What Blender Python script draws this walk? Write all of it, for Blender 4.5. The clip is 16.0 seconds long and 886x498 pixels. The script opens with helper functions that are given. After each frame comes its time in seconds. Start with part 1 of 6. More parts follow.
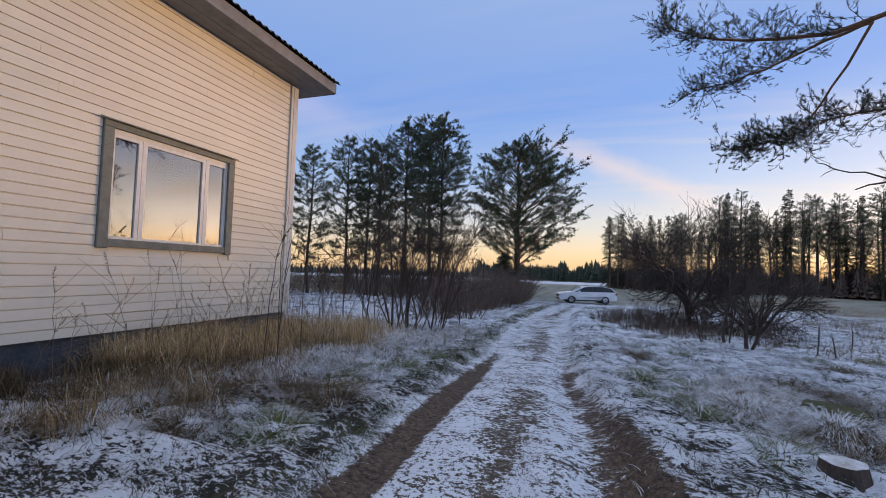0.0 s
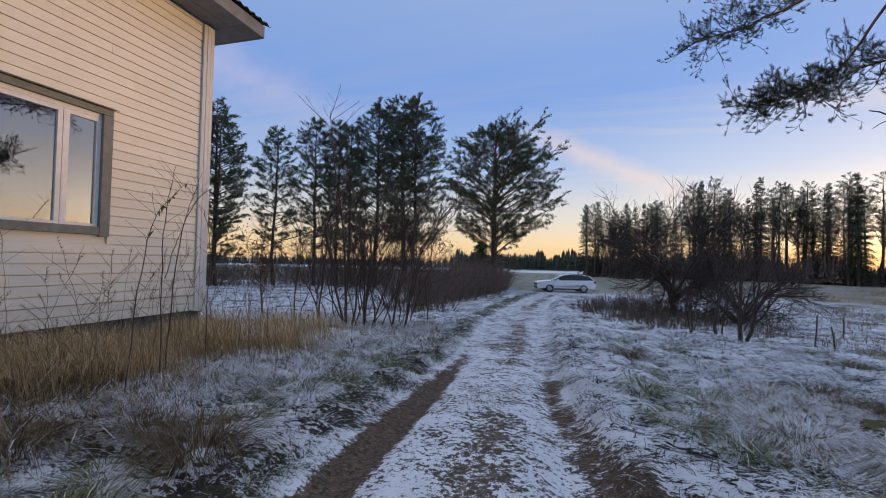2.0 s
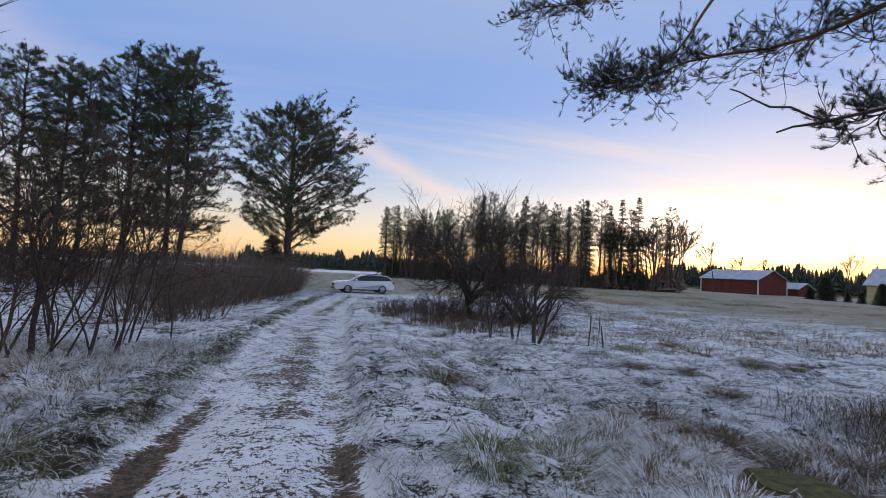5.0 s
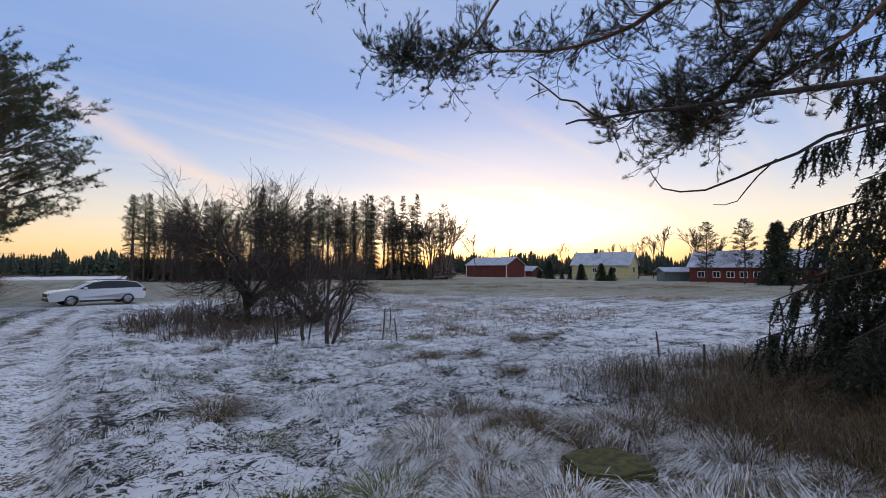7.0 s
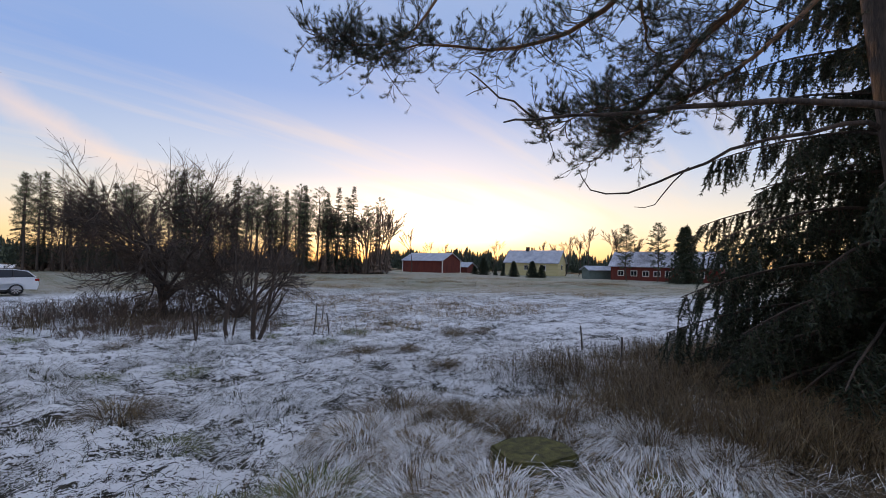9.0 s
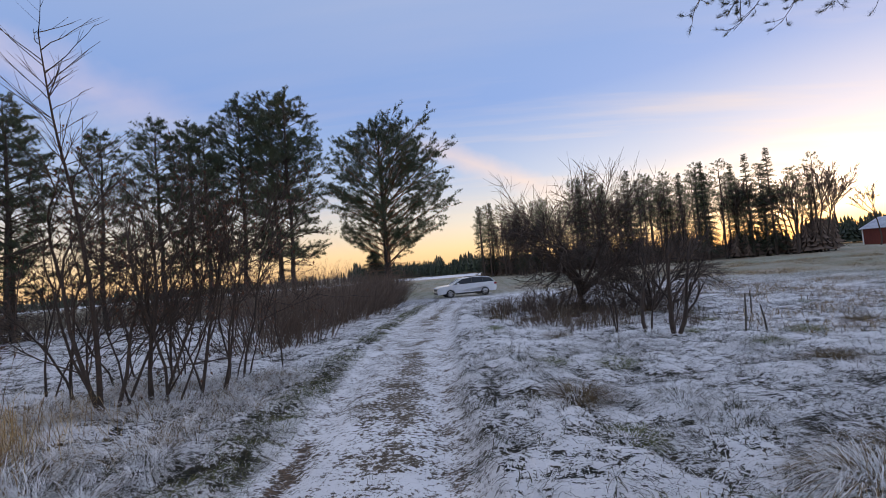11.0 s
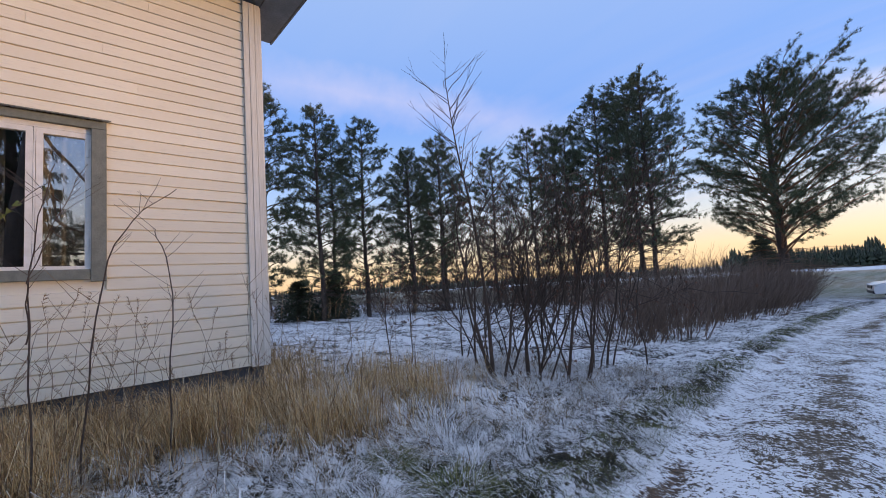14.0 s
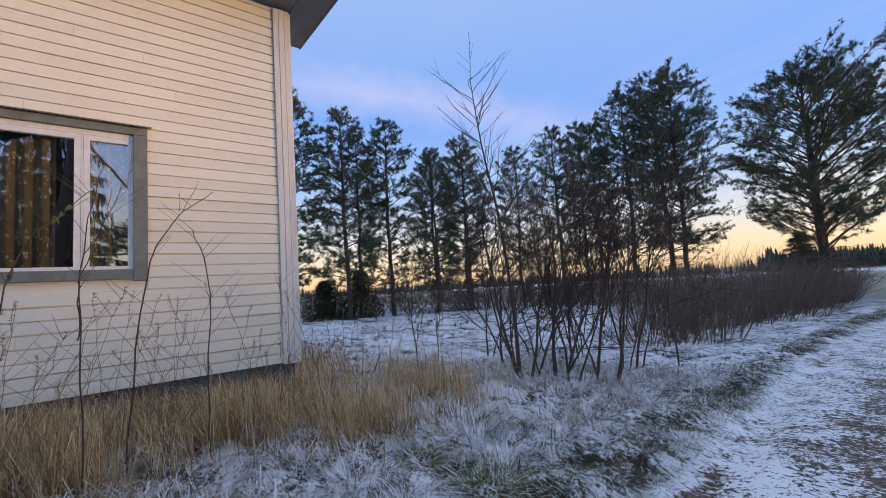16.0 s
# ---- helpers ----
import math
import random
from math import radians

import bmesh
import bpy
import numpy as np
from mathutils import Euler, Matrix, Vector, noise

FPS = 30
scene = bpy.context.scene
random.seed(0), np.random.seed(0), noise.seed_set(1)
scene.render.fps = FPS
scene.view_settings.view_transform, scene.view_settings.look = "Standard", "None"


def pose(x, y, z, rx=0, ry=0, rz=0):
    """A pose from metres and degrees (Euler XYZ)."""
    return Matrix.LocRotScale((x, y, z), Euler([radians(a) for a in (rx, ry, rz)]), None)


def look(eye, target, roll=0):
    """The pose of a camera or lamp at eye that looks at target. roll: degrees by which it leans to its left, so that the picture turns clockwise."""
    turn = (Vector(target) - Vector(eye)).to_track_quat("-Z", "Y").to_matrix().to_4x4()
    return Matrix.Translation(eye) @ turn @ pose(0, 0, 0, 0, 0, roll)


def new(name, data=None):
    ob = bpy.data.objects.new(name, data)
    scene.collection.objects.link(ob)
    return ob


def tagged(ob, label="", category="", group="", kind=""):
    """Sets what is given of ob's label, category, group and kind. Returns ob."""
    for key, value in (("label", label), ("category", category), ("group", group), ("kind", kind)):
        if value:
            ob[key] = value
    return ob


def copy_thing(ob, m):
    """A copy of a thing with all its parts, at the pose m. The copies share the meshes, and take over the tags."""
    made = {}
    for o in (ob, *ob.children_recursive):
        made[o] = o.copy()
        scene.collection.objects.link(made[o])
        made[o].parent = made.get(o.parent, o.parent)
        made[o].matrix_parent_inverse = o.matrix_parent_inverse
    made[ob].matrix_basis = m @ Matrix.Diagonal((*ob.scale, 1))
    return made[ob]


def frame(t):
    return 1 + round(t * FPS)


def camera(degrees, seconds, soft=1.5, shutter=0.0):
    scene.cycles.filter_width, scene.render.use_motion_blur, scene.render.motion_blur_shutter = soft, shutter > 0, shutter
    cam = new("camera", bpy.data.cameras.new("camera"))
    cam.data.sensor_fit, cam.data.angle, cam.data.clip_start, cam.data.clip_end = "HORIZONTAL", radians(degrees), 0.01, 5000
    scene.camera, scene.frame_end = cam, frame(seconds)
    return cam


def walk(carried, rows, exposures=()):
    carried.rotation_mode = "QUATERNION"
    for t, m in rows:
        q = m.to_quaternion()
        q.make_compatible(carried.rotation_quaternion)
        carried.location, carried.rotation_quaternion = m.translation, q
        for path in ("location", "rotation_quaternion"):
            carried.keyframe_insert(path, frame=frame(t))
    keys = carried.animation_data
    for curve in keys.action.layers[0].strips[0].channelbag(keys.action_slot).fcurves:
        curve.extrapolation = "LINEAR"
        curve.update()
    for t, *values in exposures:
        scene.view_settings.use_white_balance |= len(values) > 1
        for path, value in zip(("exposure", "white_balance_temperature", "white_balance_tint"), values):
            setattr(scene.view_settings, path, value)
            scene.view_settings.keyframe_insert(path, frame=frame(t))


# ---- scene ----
cam = camera(92.3, 16.0, soft=0.55)
METRES, EYE, TILT, LEAN, TURN = 5.7, 1.5, 0.0, 0.0, 18.7
ROWS = [
    (0.0, 0.0, 0.0, 0.0, -0.09, 2.92, -1.72),
    (0.5, 0.0178, 0.073, -0.0051, -1.1, 2.7, -1.89),
    (1.0, 0.0315, 0.1409, -0.0063, -1.26, 2.63, -1.75),
    (1.5, 0.0403, 0.213, -0.007, -2.32, 2.23, -1.17),
    (2.0, 0.0664, 0.2716, -0.0109, -2.95, 1.65, -1.16),
    (2.5, 0.0796, 0.3345, -0.0178, -6.57, 2.13, -1.02),
    (3.0, 0.095, 0.4046, -0.0217, -6.74, 3.16, -0.92),
    (5.5, 0.2011, 0.7099, -0.0225, -37.03, 2.46, -3.59),
    (6.0, 0.2338, 0.7455, -0.022, -44.3, 2.85, -3.46),
    (6.5, 0.2494, 0.7785, -0.0239, -52.87, 2.8, -1.5),
    (7.0, 0.2586, 0.7839, -0.0223, -57.74, 2.58, -0.18),
    (7.5, 0.2672, 0.7834, -0.0238, -64.95, 2.33, -0.91),
    (8.0, 0.2699, 0.7826, -0.024, -68.52, 2.32, -1.56),
    (10.5, 0.2521, 0.8116, -0.0265, -40.28, 1.36, 3.85),
    (11.0, 0.2487, 0.8327, -0.0225, -16.23, 2.65, 4.82),
    (11.5, 0.235, 0.8623, -0.0207, 3.73, 3.79, 3.23),
    (12.0, 0.2335, 0.885, -0.0165, 20.19, 4.52, 2.41),
    (12.5, 0.2402, 0.8963, -0.0143, 26.88, 4.73, 2.16),
    (13.0, 0.2455, 0.8981, -0.0119, 28.41, 4.74, 2.68),
    (13.5, 0.2467, 0.8976, -0.0126, 28.75, 4.66, 3.0),
    (14.0, 0.2438, 0.8934, -0.0144, 29.73, 4.63, 3.69),
    (14.5, 0.241, 0.8902, -0.0148, 31.47, 4.66, 4.17),
    (15.0, 0.2404, 0.8902, -0.015, 32.19, 4.66, 4.27),
    (15.5, 0.2394, 0.8878, -0.0144, 32.56, 4.68, 3.93),
    (16.0, 0.2404, 0.8876, -0.0144, 32.93, 4.78, 3.66),
]
EXPOSURES = [(0.0, 1.83, 7100, 16), (3.0, 1.70, 7350, 16), (5.5, 1.85, 7800, 17), (8.0, 1.85, 8100, 17), (10.5, 1.88, 8200, 18), (11.5, 1.92, 8000, 19), (12.0, 2.0, 7750, 18), (13.5, 2.05, 6950, 15), (16.0, 2.03, 6800, 15)]
walk(cam, [(t, pose(0, 0, EYE, TILT, LEAN, TURN) @ pose(METRES * x, METRES * y, METRES * z, 90 + pitch, roll, yaw)) for t, x, y, z, yaw, pitch, roll in ROWS], EXPOSURES)

# ---- world and sun ----
SUN_AZ, SUN_EL = 46.0, 1.35          # degrees from +y towards +x, and above the horizon
world = bpy.data.worlds.new("world")
scene.world = world
world.use_nodes = True


class Nodes:
    """A short way to write node trees."""

    def __init__(self, tree):
        self.tree = tree

    def add(self, kind, inputs=(), **settings):
        n = self.tree.nodes.new(kind)
        for k, v in settings.items():
            setattr(n, k, v)
        for k, v in dict(inputs).items():
            if isinstance(v, bpy.types.NodeSocket):
                self.tree.links.new(v, n.inputs[k])
            else:
                n.inputs[k].default_value = v
        return n

    def math(self, op, a, b=0.0, clamp=False):
        return self.add("ShaderNodeMath", {0: a, 1: b}, operation=op, use_clamp=clamp).outputs[0]

    def mix(self, f, a, b):
        n = self.add("ShaderNodeMix", {0: f}, data_type="RGBA")
        for sock, v in ((n.inputs[6], a), (n.inputs[7], b)):
            if isinstance(v, bpy.types.NodeSocket):
                self.tree.links.new(v, sock)
            else:
                sock.default_value = (*v[:3], 1)
        return n.outputs[2]

    def ramp(self, f, stops):
        n = self.add("ShaderNodeValToRGB", {0: f})
        e = n.color_ramp.elements
        while len(e) < len(stops):
            e.new(0.5)
        for el, (p, c) in zip(e, stops):
            el.position = p
            el.color = (*c, 1) if isinstance(c, tuple) else (c, c, c, 1)
        return n.outputs[0]

    def noise(self, vec, scale, detail=4.0, rough=0.55, dim="3D"):
        return self.add("ShaderNodeTexNoise", {"Vector": vec, "Scale": scale, "Detail": detail, "Roughness": rough}, noise_dimensions=dim).outputs[0]


w = Nodes(world.node_tree)
world.node_tree.nodes.clear()
sky = w.add("ShaderNodeTexSky", sky_type="NISHITA", sun_disc=False, sun_elevation=radians(SUN_EL), sun_rotation=radians(SUN_AZ), altitude=100.0, air_density=1.0, dust_density=1.0, ozone_density=3.0)
gen = w.add("ShaderNodeTexCoord").outputs["Generated"]
sep = w.add("ShaderNodeSeparateXYZ", {0: gen})
# thin high streaks of cloud, drawn out along the horizon and fanning from the sunset
up = w.math("MAXIMUM", sep.outputs[2], 0.02)
flat = w.add("ShaderNodeCombineXYZ", {0: w.math("DIVIDE", sep.outputs[0], w.math("ADD", up, 0.12)), 1: w.math("DIVIDE", sep.outputs[1], w.math("ADD", up, 0.12)), 2: 0.0}).outputs[0]
lay = w.add("ShaderNodeMapping", {"Vector": flat, "Rotation": (0, 0, radians(28)), "Scale": (0.3, 2.0, 1.0), "Location": (3.7, 1.15, 0)}).outputs[0]
cl = w.noise(lay, 1.25, 5.0, 0.55)
cl = w.ramp(cl, [(0.50, 0.0), (0.74, 1.0)])
low = w.ramp(sep.outputs[2], [(0.05, 0.0), (0.13, 1.0), (0.28, 0.9), (0.42, 0.15)])
cover = w.math("MULTIPLY", w.math("MULTIPLY", cl, low), 0.5)
lit = w.add("ShaderNodeVectorMath", {0: gen, 1: (math.sin(radians(SUN_AZ)), math.cos(radians(SUN_AZ)), 0.05)}, operation="DOT_PRODUCT").outputs[1]
# clear winter dusk: warm at the rim, blue above, pale round the sunset
tone = w.ramp(sep.outputs[2], [(0.0, (0.84, 0.60, 0.34)), (0.045, (0.86, 0.70, 0.47)), (0.11, (0.64, 0.67, 0.68)), (0.20, (0.35, 0.51, 0.80)), (0.36, (0.175, 0.355, 0.80)), (0.60, (0.28, 0.44, 0.78)), (0.80, (0.46, 0.63, 0.98)), (1.0, (0.66, 0.83, 1.16))])
halo = w.ramp(lit, [(0.50, 0.0), (0.76, 0.25), (0.92, 0.62), (1.0, 1.0)])
halo = w.math("MULTIPLY", halo, w.ramp(sep.outputs[2], [(0.0, 0.9), (0.05, 0.9), (0.12, 0.85), (0.20, 0.55), (0.32, 0.22), (0.46, 0.0)]))
gold = w.ramp(sep.outputs[2], [(0.0, (1.0, 0.64, 0.28)), (0.04, (1.0, 0.82, 0.52)), (0.085, (1.0, 0.96, 0.86)), (0.2, (0.86, 0.90, 0.98))])
tone = w.mix(halo, tone, gold)
core = w.ramp(lit, [(0.92, 0.0), (0.975, 0.35), (1.0, 1.0)])
core = w.math("MULTIPLY", core, w.ramp(sep.outputs[2], [(0.0, 0.3), (0.03, 0.5), (0.06, 0.9), (0.10, 0.7), (0.15, 0.2), (0.19, 0.0)]))
bright = w.add("ShaderNodeVectorMath", {0: gold, 3: 2.2}, operation="SCALE").outputs[0]
tone = w.mix(core, tone, bright)
tone = w.mix(cover, tone, w.mix(w.ramp(lit, [(0.2, 0.0), (0.9, 1.0)]), (0.58, 0.60, 0.72), (0.94, 0.78, 0.58)))
# two long streaks of rosy cloud: one sinks towards the sunset, one lies high over the pines
for pole, middle, ends, soft, much, tint in (((-0.4065, 0.2336, -0.8834), (0.10, 0.97, 0.21), (0.972, 0.994), 0.034, 0.45, (0.98, 0.76, 0.62)),
                                             ((-0.4375, 0.0784, -0.8957), (-0.72, 0.55, 0.40), (0.90, 0.985), 0.060, 0.34, (0.80, 0.70, 0.80))):
    across = w.math("ABSOLUTE", w.add("ShaderNodeVectorMath", {0: gen, 1: pole}, operation="DOT_PRODUCT").outputs[1])
    across = w.math("ADD", across, w.math("MULTIPLY", w.math("SUBTRACT", w.noise(gen, 14.0, 4.0, 0.6), 0.5), soft * 1.2))
    length = w.add("ShaderNodeVectorMath", {0: gen, 1: middle}, operation="DOT_PRODUCT").outputs[1]
    streak = w.math("MULTIPLY", w.ramp(across, [(0.0, 1.0), (soft, 0.0)]), w.ramp(length, [(ends[0], 0.0), (ends[1], 1.0)]))
    tone = w.mix(w.math("MULTIPLY", streak, much), tone, tint)
scaled = w.add("ShaderNodeVectorMath", {0: tone, 3: 2.3}, operation="SCALE").outputs[0]
col = w.mix(0.80, sky.outputs[0], scaled)
bg = w.add("ShaderNodeBackground", {"Color": col, "Strength": 0.15})
w.add("ShaderNodeOutputWorld", {"Surface": bg.outputs[0]})

sun_data = bpy.data.lights.new("sun", "SUN")
sun_data.energy, sun_data.angle, sun_data.color = 0.52, radians(1.0), (1.0, 0.60, 0.26)
sun = new("sun", sun_data)
sd = Vector((math.sin(radians(SUN_AZ)) * math.cos(radians(SUN_EL)), math.cos(radians(SUN_AZ)) * math.cos(radians(SUN_EL)), math.sin(radians(SUN_EL))))
sun.matrix_world = look(sd * 100, (0, 0, 0))

# ---- materials ----


def material(name, rough=0.7, metal=0.0):
    m = bpy.data.materials.new(name)
    m.use_nodes = True
    n = Nodes(m.node_tree)
    b = m.node_tree.nodes["Principled BSDF"]
    b.inputs["Roughness"].default_value = rough
    b.inputs["Metallic"].default_value = metal
    pos = n.add("ShaderNodeNewGeometry").outputs["Position"]
    return m, n, b, pos


def link(n, a, b):
    n.tree.links.new(a, b)


def bump(n, b, height, strength=0.4, distance=0.02):
    link(n, n.add("ShaderNodeBump", {"Height": height, "Strength": strength, "Distance": distance}).outputs[0], b.inputs["Normal"])


def simple(name, dark, light, scale=6.0, rough=0.7, metal=0.0, bumpy=0.2, stretch=(1, 1, 1), island=0.0, objrand=0.0, fine=9.0):
    """Two tones mixed by coarse and fine noise, with relief; island and objrand vary pieces against one another."""
    m, n, b, pos = material(name, rough, metal)
    v = n.add("ShaderNodeMapping", {"Vector": pos, "Scale": stretch}).outputs[0]
    f = n.math("ADD", n.math("MULTIPLY", n.noise(v, scale), 0.6), n.math("MULTIPLY", n.noise(v, scale * fine), 0.4))
    f = n.ramp(f, [(0.36, 0.0), (0.64, 1.0)])
    if island:
        r = n.add("ShaderNodeNewGeometry").outputs["Random Per Island"]
        f = n.math("ADD", n.math("MULTIPLY", f, 1 - island), n.math("MULTIPLY", r, island))
    if objrand:
        r = n.add("ShaderNodeObjectInfo").outputs["Random"]
        f = n.math("ADD", n.math("MULTIPLY", f, 1 - objrand), n.math("MULTIPLY", r, objrand))
    link(n, n.mix(f, dark, light), b.inputs["Base Color"])
    if bumpy:
        bump(n, b, n.noise(v, scale * fine * 0.7), bumpy)
    return m


def palette(name, stops, rough=0.75, patch=0.0, grime=0.5):
    """Blades and leaves: each loose piece takes one colour of the palette."""
    m, n, b, pos = material(name, rough)
    r = n.add("ShaderNodeNewGeometry").outputs["Random Per Island"]
    if patch:
        r = n.math("ADD", n.math("MULTIPLY", r, 1 - patch), n.math("MULTIPLY", n.ramp(n.noise(pos, 7.0, 3.0, 0.6), [(0.40, 0.0), (0.60, 1.0)]), patch))
    c = n.ramp(r, stops)
    c = n.mix(n.math("MULTIPLY", n.noise(pos, 30.0, 2.0), grime), c, (0.02, 0.018, 0.012))
    link(n, c, b.inputs["Base Color"])
    return m


SNOW = (0.80, 0.80, 0.805)
M_bark = simple("pine_bark", (0.035, 0.027, 0.022), (0.12, 0.085, 0.065), 5.0, 0.9, bumpy=0.8, stretch=(1, 1, 0.25))
M_bark_red = simple("red_pine_bark", (0.13, 0.065, 0.035), (0.27, 0.14, 0.075), 7.0, 0.85, bumpy=0.6, stretch=(1, 1, 0.4))
M_twig = simple("twig_bark", (0.032, 0.023, 0.018), (0.105, 0.070, 0.052), 8.0, 0.85, bumpy=0.0, island=0.5)
M_hedge = simple("shrub_stems", (0.085, 0.058, 0.044), (0.22, 0.15, 0.11), 6.0, 0.85, bumpy=0.0, island=0.6)
M_birch = simple("birch_bark", (0.12, 0.10, 0.085), (0.42, 0.38, 0.33), 6.0, 0.8, bumpy=0.0, island=0.4)
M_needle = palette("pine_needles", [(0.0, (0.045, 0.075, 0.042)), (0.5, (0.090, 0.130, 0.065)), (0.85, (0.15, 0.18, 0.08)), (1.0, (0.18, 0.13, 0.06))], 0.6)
# pine_needles at about half brightness: the near boughs' backlit shade, in colour
M_needle_near = palette("shaded_pine_needles", [(0.0, (0.022, 0.036, 0.020)), (0.6, (0.045, 0.066, 0.032)), (0.9, (0.075, 0.09, 0.038)), (1.0, (0.12, 0.085, 0.04))], 0.6)
M_spruce = palette("spruce_needles", [(0.0, (0.016, 0.030, 0.016)), (0.6, (0.034, 0.055, 0.024)), (1.0, (0.060, 0.078, 0.032))], 0.65)
M_frost = palette("frosted_grass", [(0.0, (0.016, 0.012, 0.007)), (0.22, (0.055, 0.036, 0.017)), (0.34, (0.028, 0.050, 0.014)), (0.42, (0.13, 0.10, 0.045)), (0.46, (0.86, 0.86, 0.87)), (1.0, (0.96, 0.96, 0.96))], patch=0.45, grime=0.1)
M_dead = palette("dead_grass_mat", [(0.0, (0.012, 0.009, 0.006)), (0.45, (0.045, 0.030, 0.014)), (0.65, (0.034, 0.052, 0.015)), (0.85, (0.11, 0.085, 0.035)), (1.0, (0.22, 0.17, 0.09))], grime=0.3)
M_straw = palette("dry_tall_grass", [(0.0, (0.05, 0.026, 0.011)), (0.3, (0.17, 0.092, 0.034)), (0.65, (0.36, 0.215, 0.085)), (0.88, (0.56, 0.40, 0.20)), (1.0, (0.76, 0.70, 0.60))], grime=0.2)
M_gold = palette("golden_tall_grass", [(0.0, (0.15, 0.085, 0.034)), (0.25, (0.42, 0.25, 0.098)), (0.65, (0.72, 0.48, 0.22)), (1.0, (0.85, 0.72, 0.48))], grime=0.1)
M_brown_grass = palette("brown_tall_grass", [(0.0, (0.045, 0.025, 0.010)), (0.5, (0.125, 0.074, 0.028)), (0.9, (0.27, 0.175, 0.075)), (1.0, (0.40, 0.32, 0.2))])
M_green = palette("green_verge_grass", [(0.0, (0.05, 0.062, 0.014)), (0.5, (0.13, 0.16, 0.036)), (0.76, (0.24, 0.22, 0.07)), (0.86, (0.34, 0.32, 0.22)), (0.90, (0.85, 0.86, 0.87)), (1.0, (0.9, 0.9, 0.9))], grime=0.15)
M_straw_frost = palette("frosted_straw", [(0.0, (0.05, 0.032, 0.015)), (0.2, (0.13, 0.08, 0.035)), (0.40, (0.32, 0.22, 0.11)), (0.46, (0.74, 0.73, 0.71)), (1.0, (0.93, 0.93, 0.93))], patch=0.35, grime=0.15)
M_weed = simple("dry_weed_stems", (0.09, 0.058, 0.034), (0.30, 0.20, 0.115), 9.0, 0.85, bumpy=0.0, island=0.5)
M_leaf = palette("withered_leaves", [(0.0, (0.10, 0.04, 0.025)), (1.0, (0.24, 0.11, 0.06))])


def ground_material():
    m, n, b, pos = material("frosty_ground", 0.9)
    at = lambda k: n.add("ShaderNodeAttribute", attribute_name=k).outputs["Fac"]
    rut, road, field, bank, relief, crown = at("rut"), at("road"), at("field"), at("bank"), at("relief"), at("crown")
    big, mid, fine, tiny = n.noise(pos, 0.55, 4.0), n.noise(pos, 3.2, 5.0, 0.6), n.noise(n.add("ShaderNodeMapping", {"Vector": pos, "Rotation": (0, 0, radians(35)), "Scale": (0.6, 1.3, 1.0)}).outputs[0], 22.0, 4.0, 0.65), n.noise(pos, 62.0, 3.0, 0.7)
    grit = n.noise(pos, 21.0, 4.0, 0.65)
    grass = n.mix(n.ramp(mid, [(0.35, 0.0), (0.62, 1.0)]), (0.018, 0.017, 0.009), (0.065, 0.047, 0.025))
    grass = n.mix(n.ramp(fine, [(0.45, 0.0), (0.7, 0.8)]), grass, (0.012, 0.010, 0.006))
    # snow lies in patches, broken by the grass under it
    s = n.math("ADD", n.math("MULTIPLY", big, 0.14), n.math("ADD", n.math("MULTIPLY", mid, 0.28), n.math("ADD", n.math("MULTIPLY", fine, 0.44), n.math("MULTIPLY", tiny, 0.28))))
    s = n.math("ADD", s, n.math("MULTIPLY", n.math("SUBTRACT", relief, 0.33), 0.13))
    snow = n.ramp(n.math("SUBTRACT", s, n.math("MULTIPLY", bank, 0.14)), [(0.552, 0.0), (0.569, 1.0)])
    c = n.mix(snow, grass, SNOW)
    # the track: brown gravel in the ruts, trodden snow between
    dirt = n.mix(n.ramp(grit, [(0.35, 0.0), (0.65, 1.0)]), (0.030, 0.018, 0.010), (0.17, 0.105, 0.060))
    dirt = n.mix(n.ramp(tiny, [(0.56, 0.0), (0.7, 0.6)]), dirt, (0.32, 0.26, 0.21))
    road_snow = n.ramp(n.math("ADD", n.math("MULTIPLY", mid, 0.26), n.math("ADD", n.math("MULTIPLY", grit, 0.46), n.math("SUBTRACT", n.math("MULTIPLY", tiny, 0.28), n.math("MULTIPLY", crown, 0.065)))), [(0.462, 0.0), (0.482, 1.0)])
    track = n.mix(n.math("MULTIPLY", road_snow, 0.97), n.mix(n.ramp(grit, [(0.4, 0.0), (0.6, 1.0)]), (0.085, 0.062, 0.040), (0.19, 0.145, 0.10)), SNOW)
    c = n.mix(road, c, track)
    rs = n.math("SUBTRACT", n.math("MULTIPLY", rut, 1.05), n.math("ADD", n.math("MULTIPLY", mid, 0.8), n.math("ADD", n.math("MULTIPLY", fine, 0.9), n.math("SUBTRACT", n.math("MULTIPLY", tiny, 0.5), 0.66))), clamp=True)
    c = n.mix(n.ramp(rs, [(0.27, 0.0), (0.40, 1.0)]), c, dirt)
    # far meadow: pale frosted green and straw
    wide = n.noise(pos, 0.06, 5.0, 0.6)
    mead = n.mix(n.ramp(wide, [(0.4, 0.0), (0.6, 1.0)]), (0.16, 0.16, 0.075), (0.25, 0.19, 0.10))
    mead = n.mix(n.math("MULTIPLY", snow, 0.2), mead, SNOW)
    c = n.mix(field, c, mead)
    far = at("white")
    c = n.mix(n.math("MULTIPLY", far, 0.9), c, SNOW)
    link(n, c, b.inputs["Base Color"])
    h = n.math("ADD", n.math("MULTIPLY", fine, 1.0), n.math("ADD", n.math("MULTIPLY", tiny, 0.4), n.math("MULTIPLY", snow, 0.35)))
    h = n.math("MULTIPLY", h, n.math("SUBTRACT", 1.0, n.math("MULTIPLY", road, 0.7)))
    bump(n, b, h, 0.9, 0.04)
    return m


M_ground = ground_material()


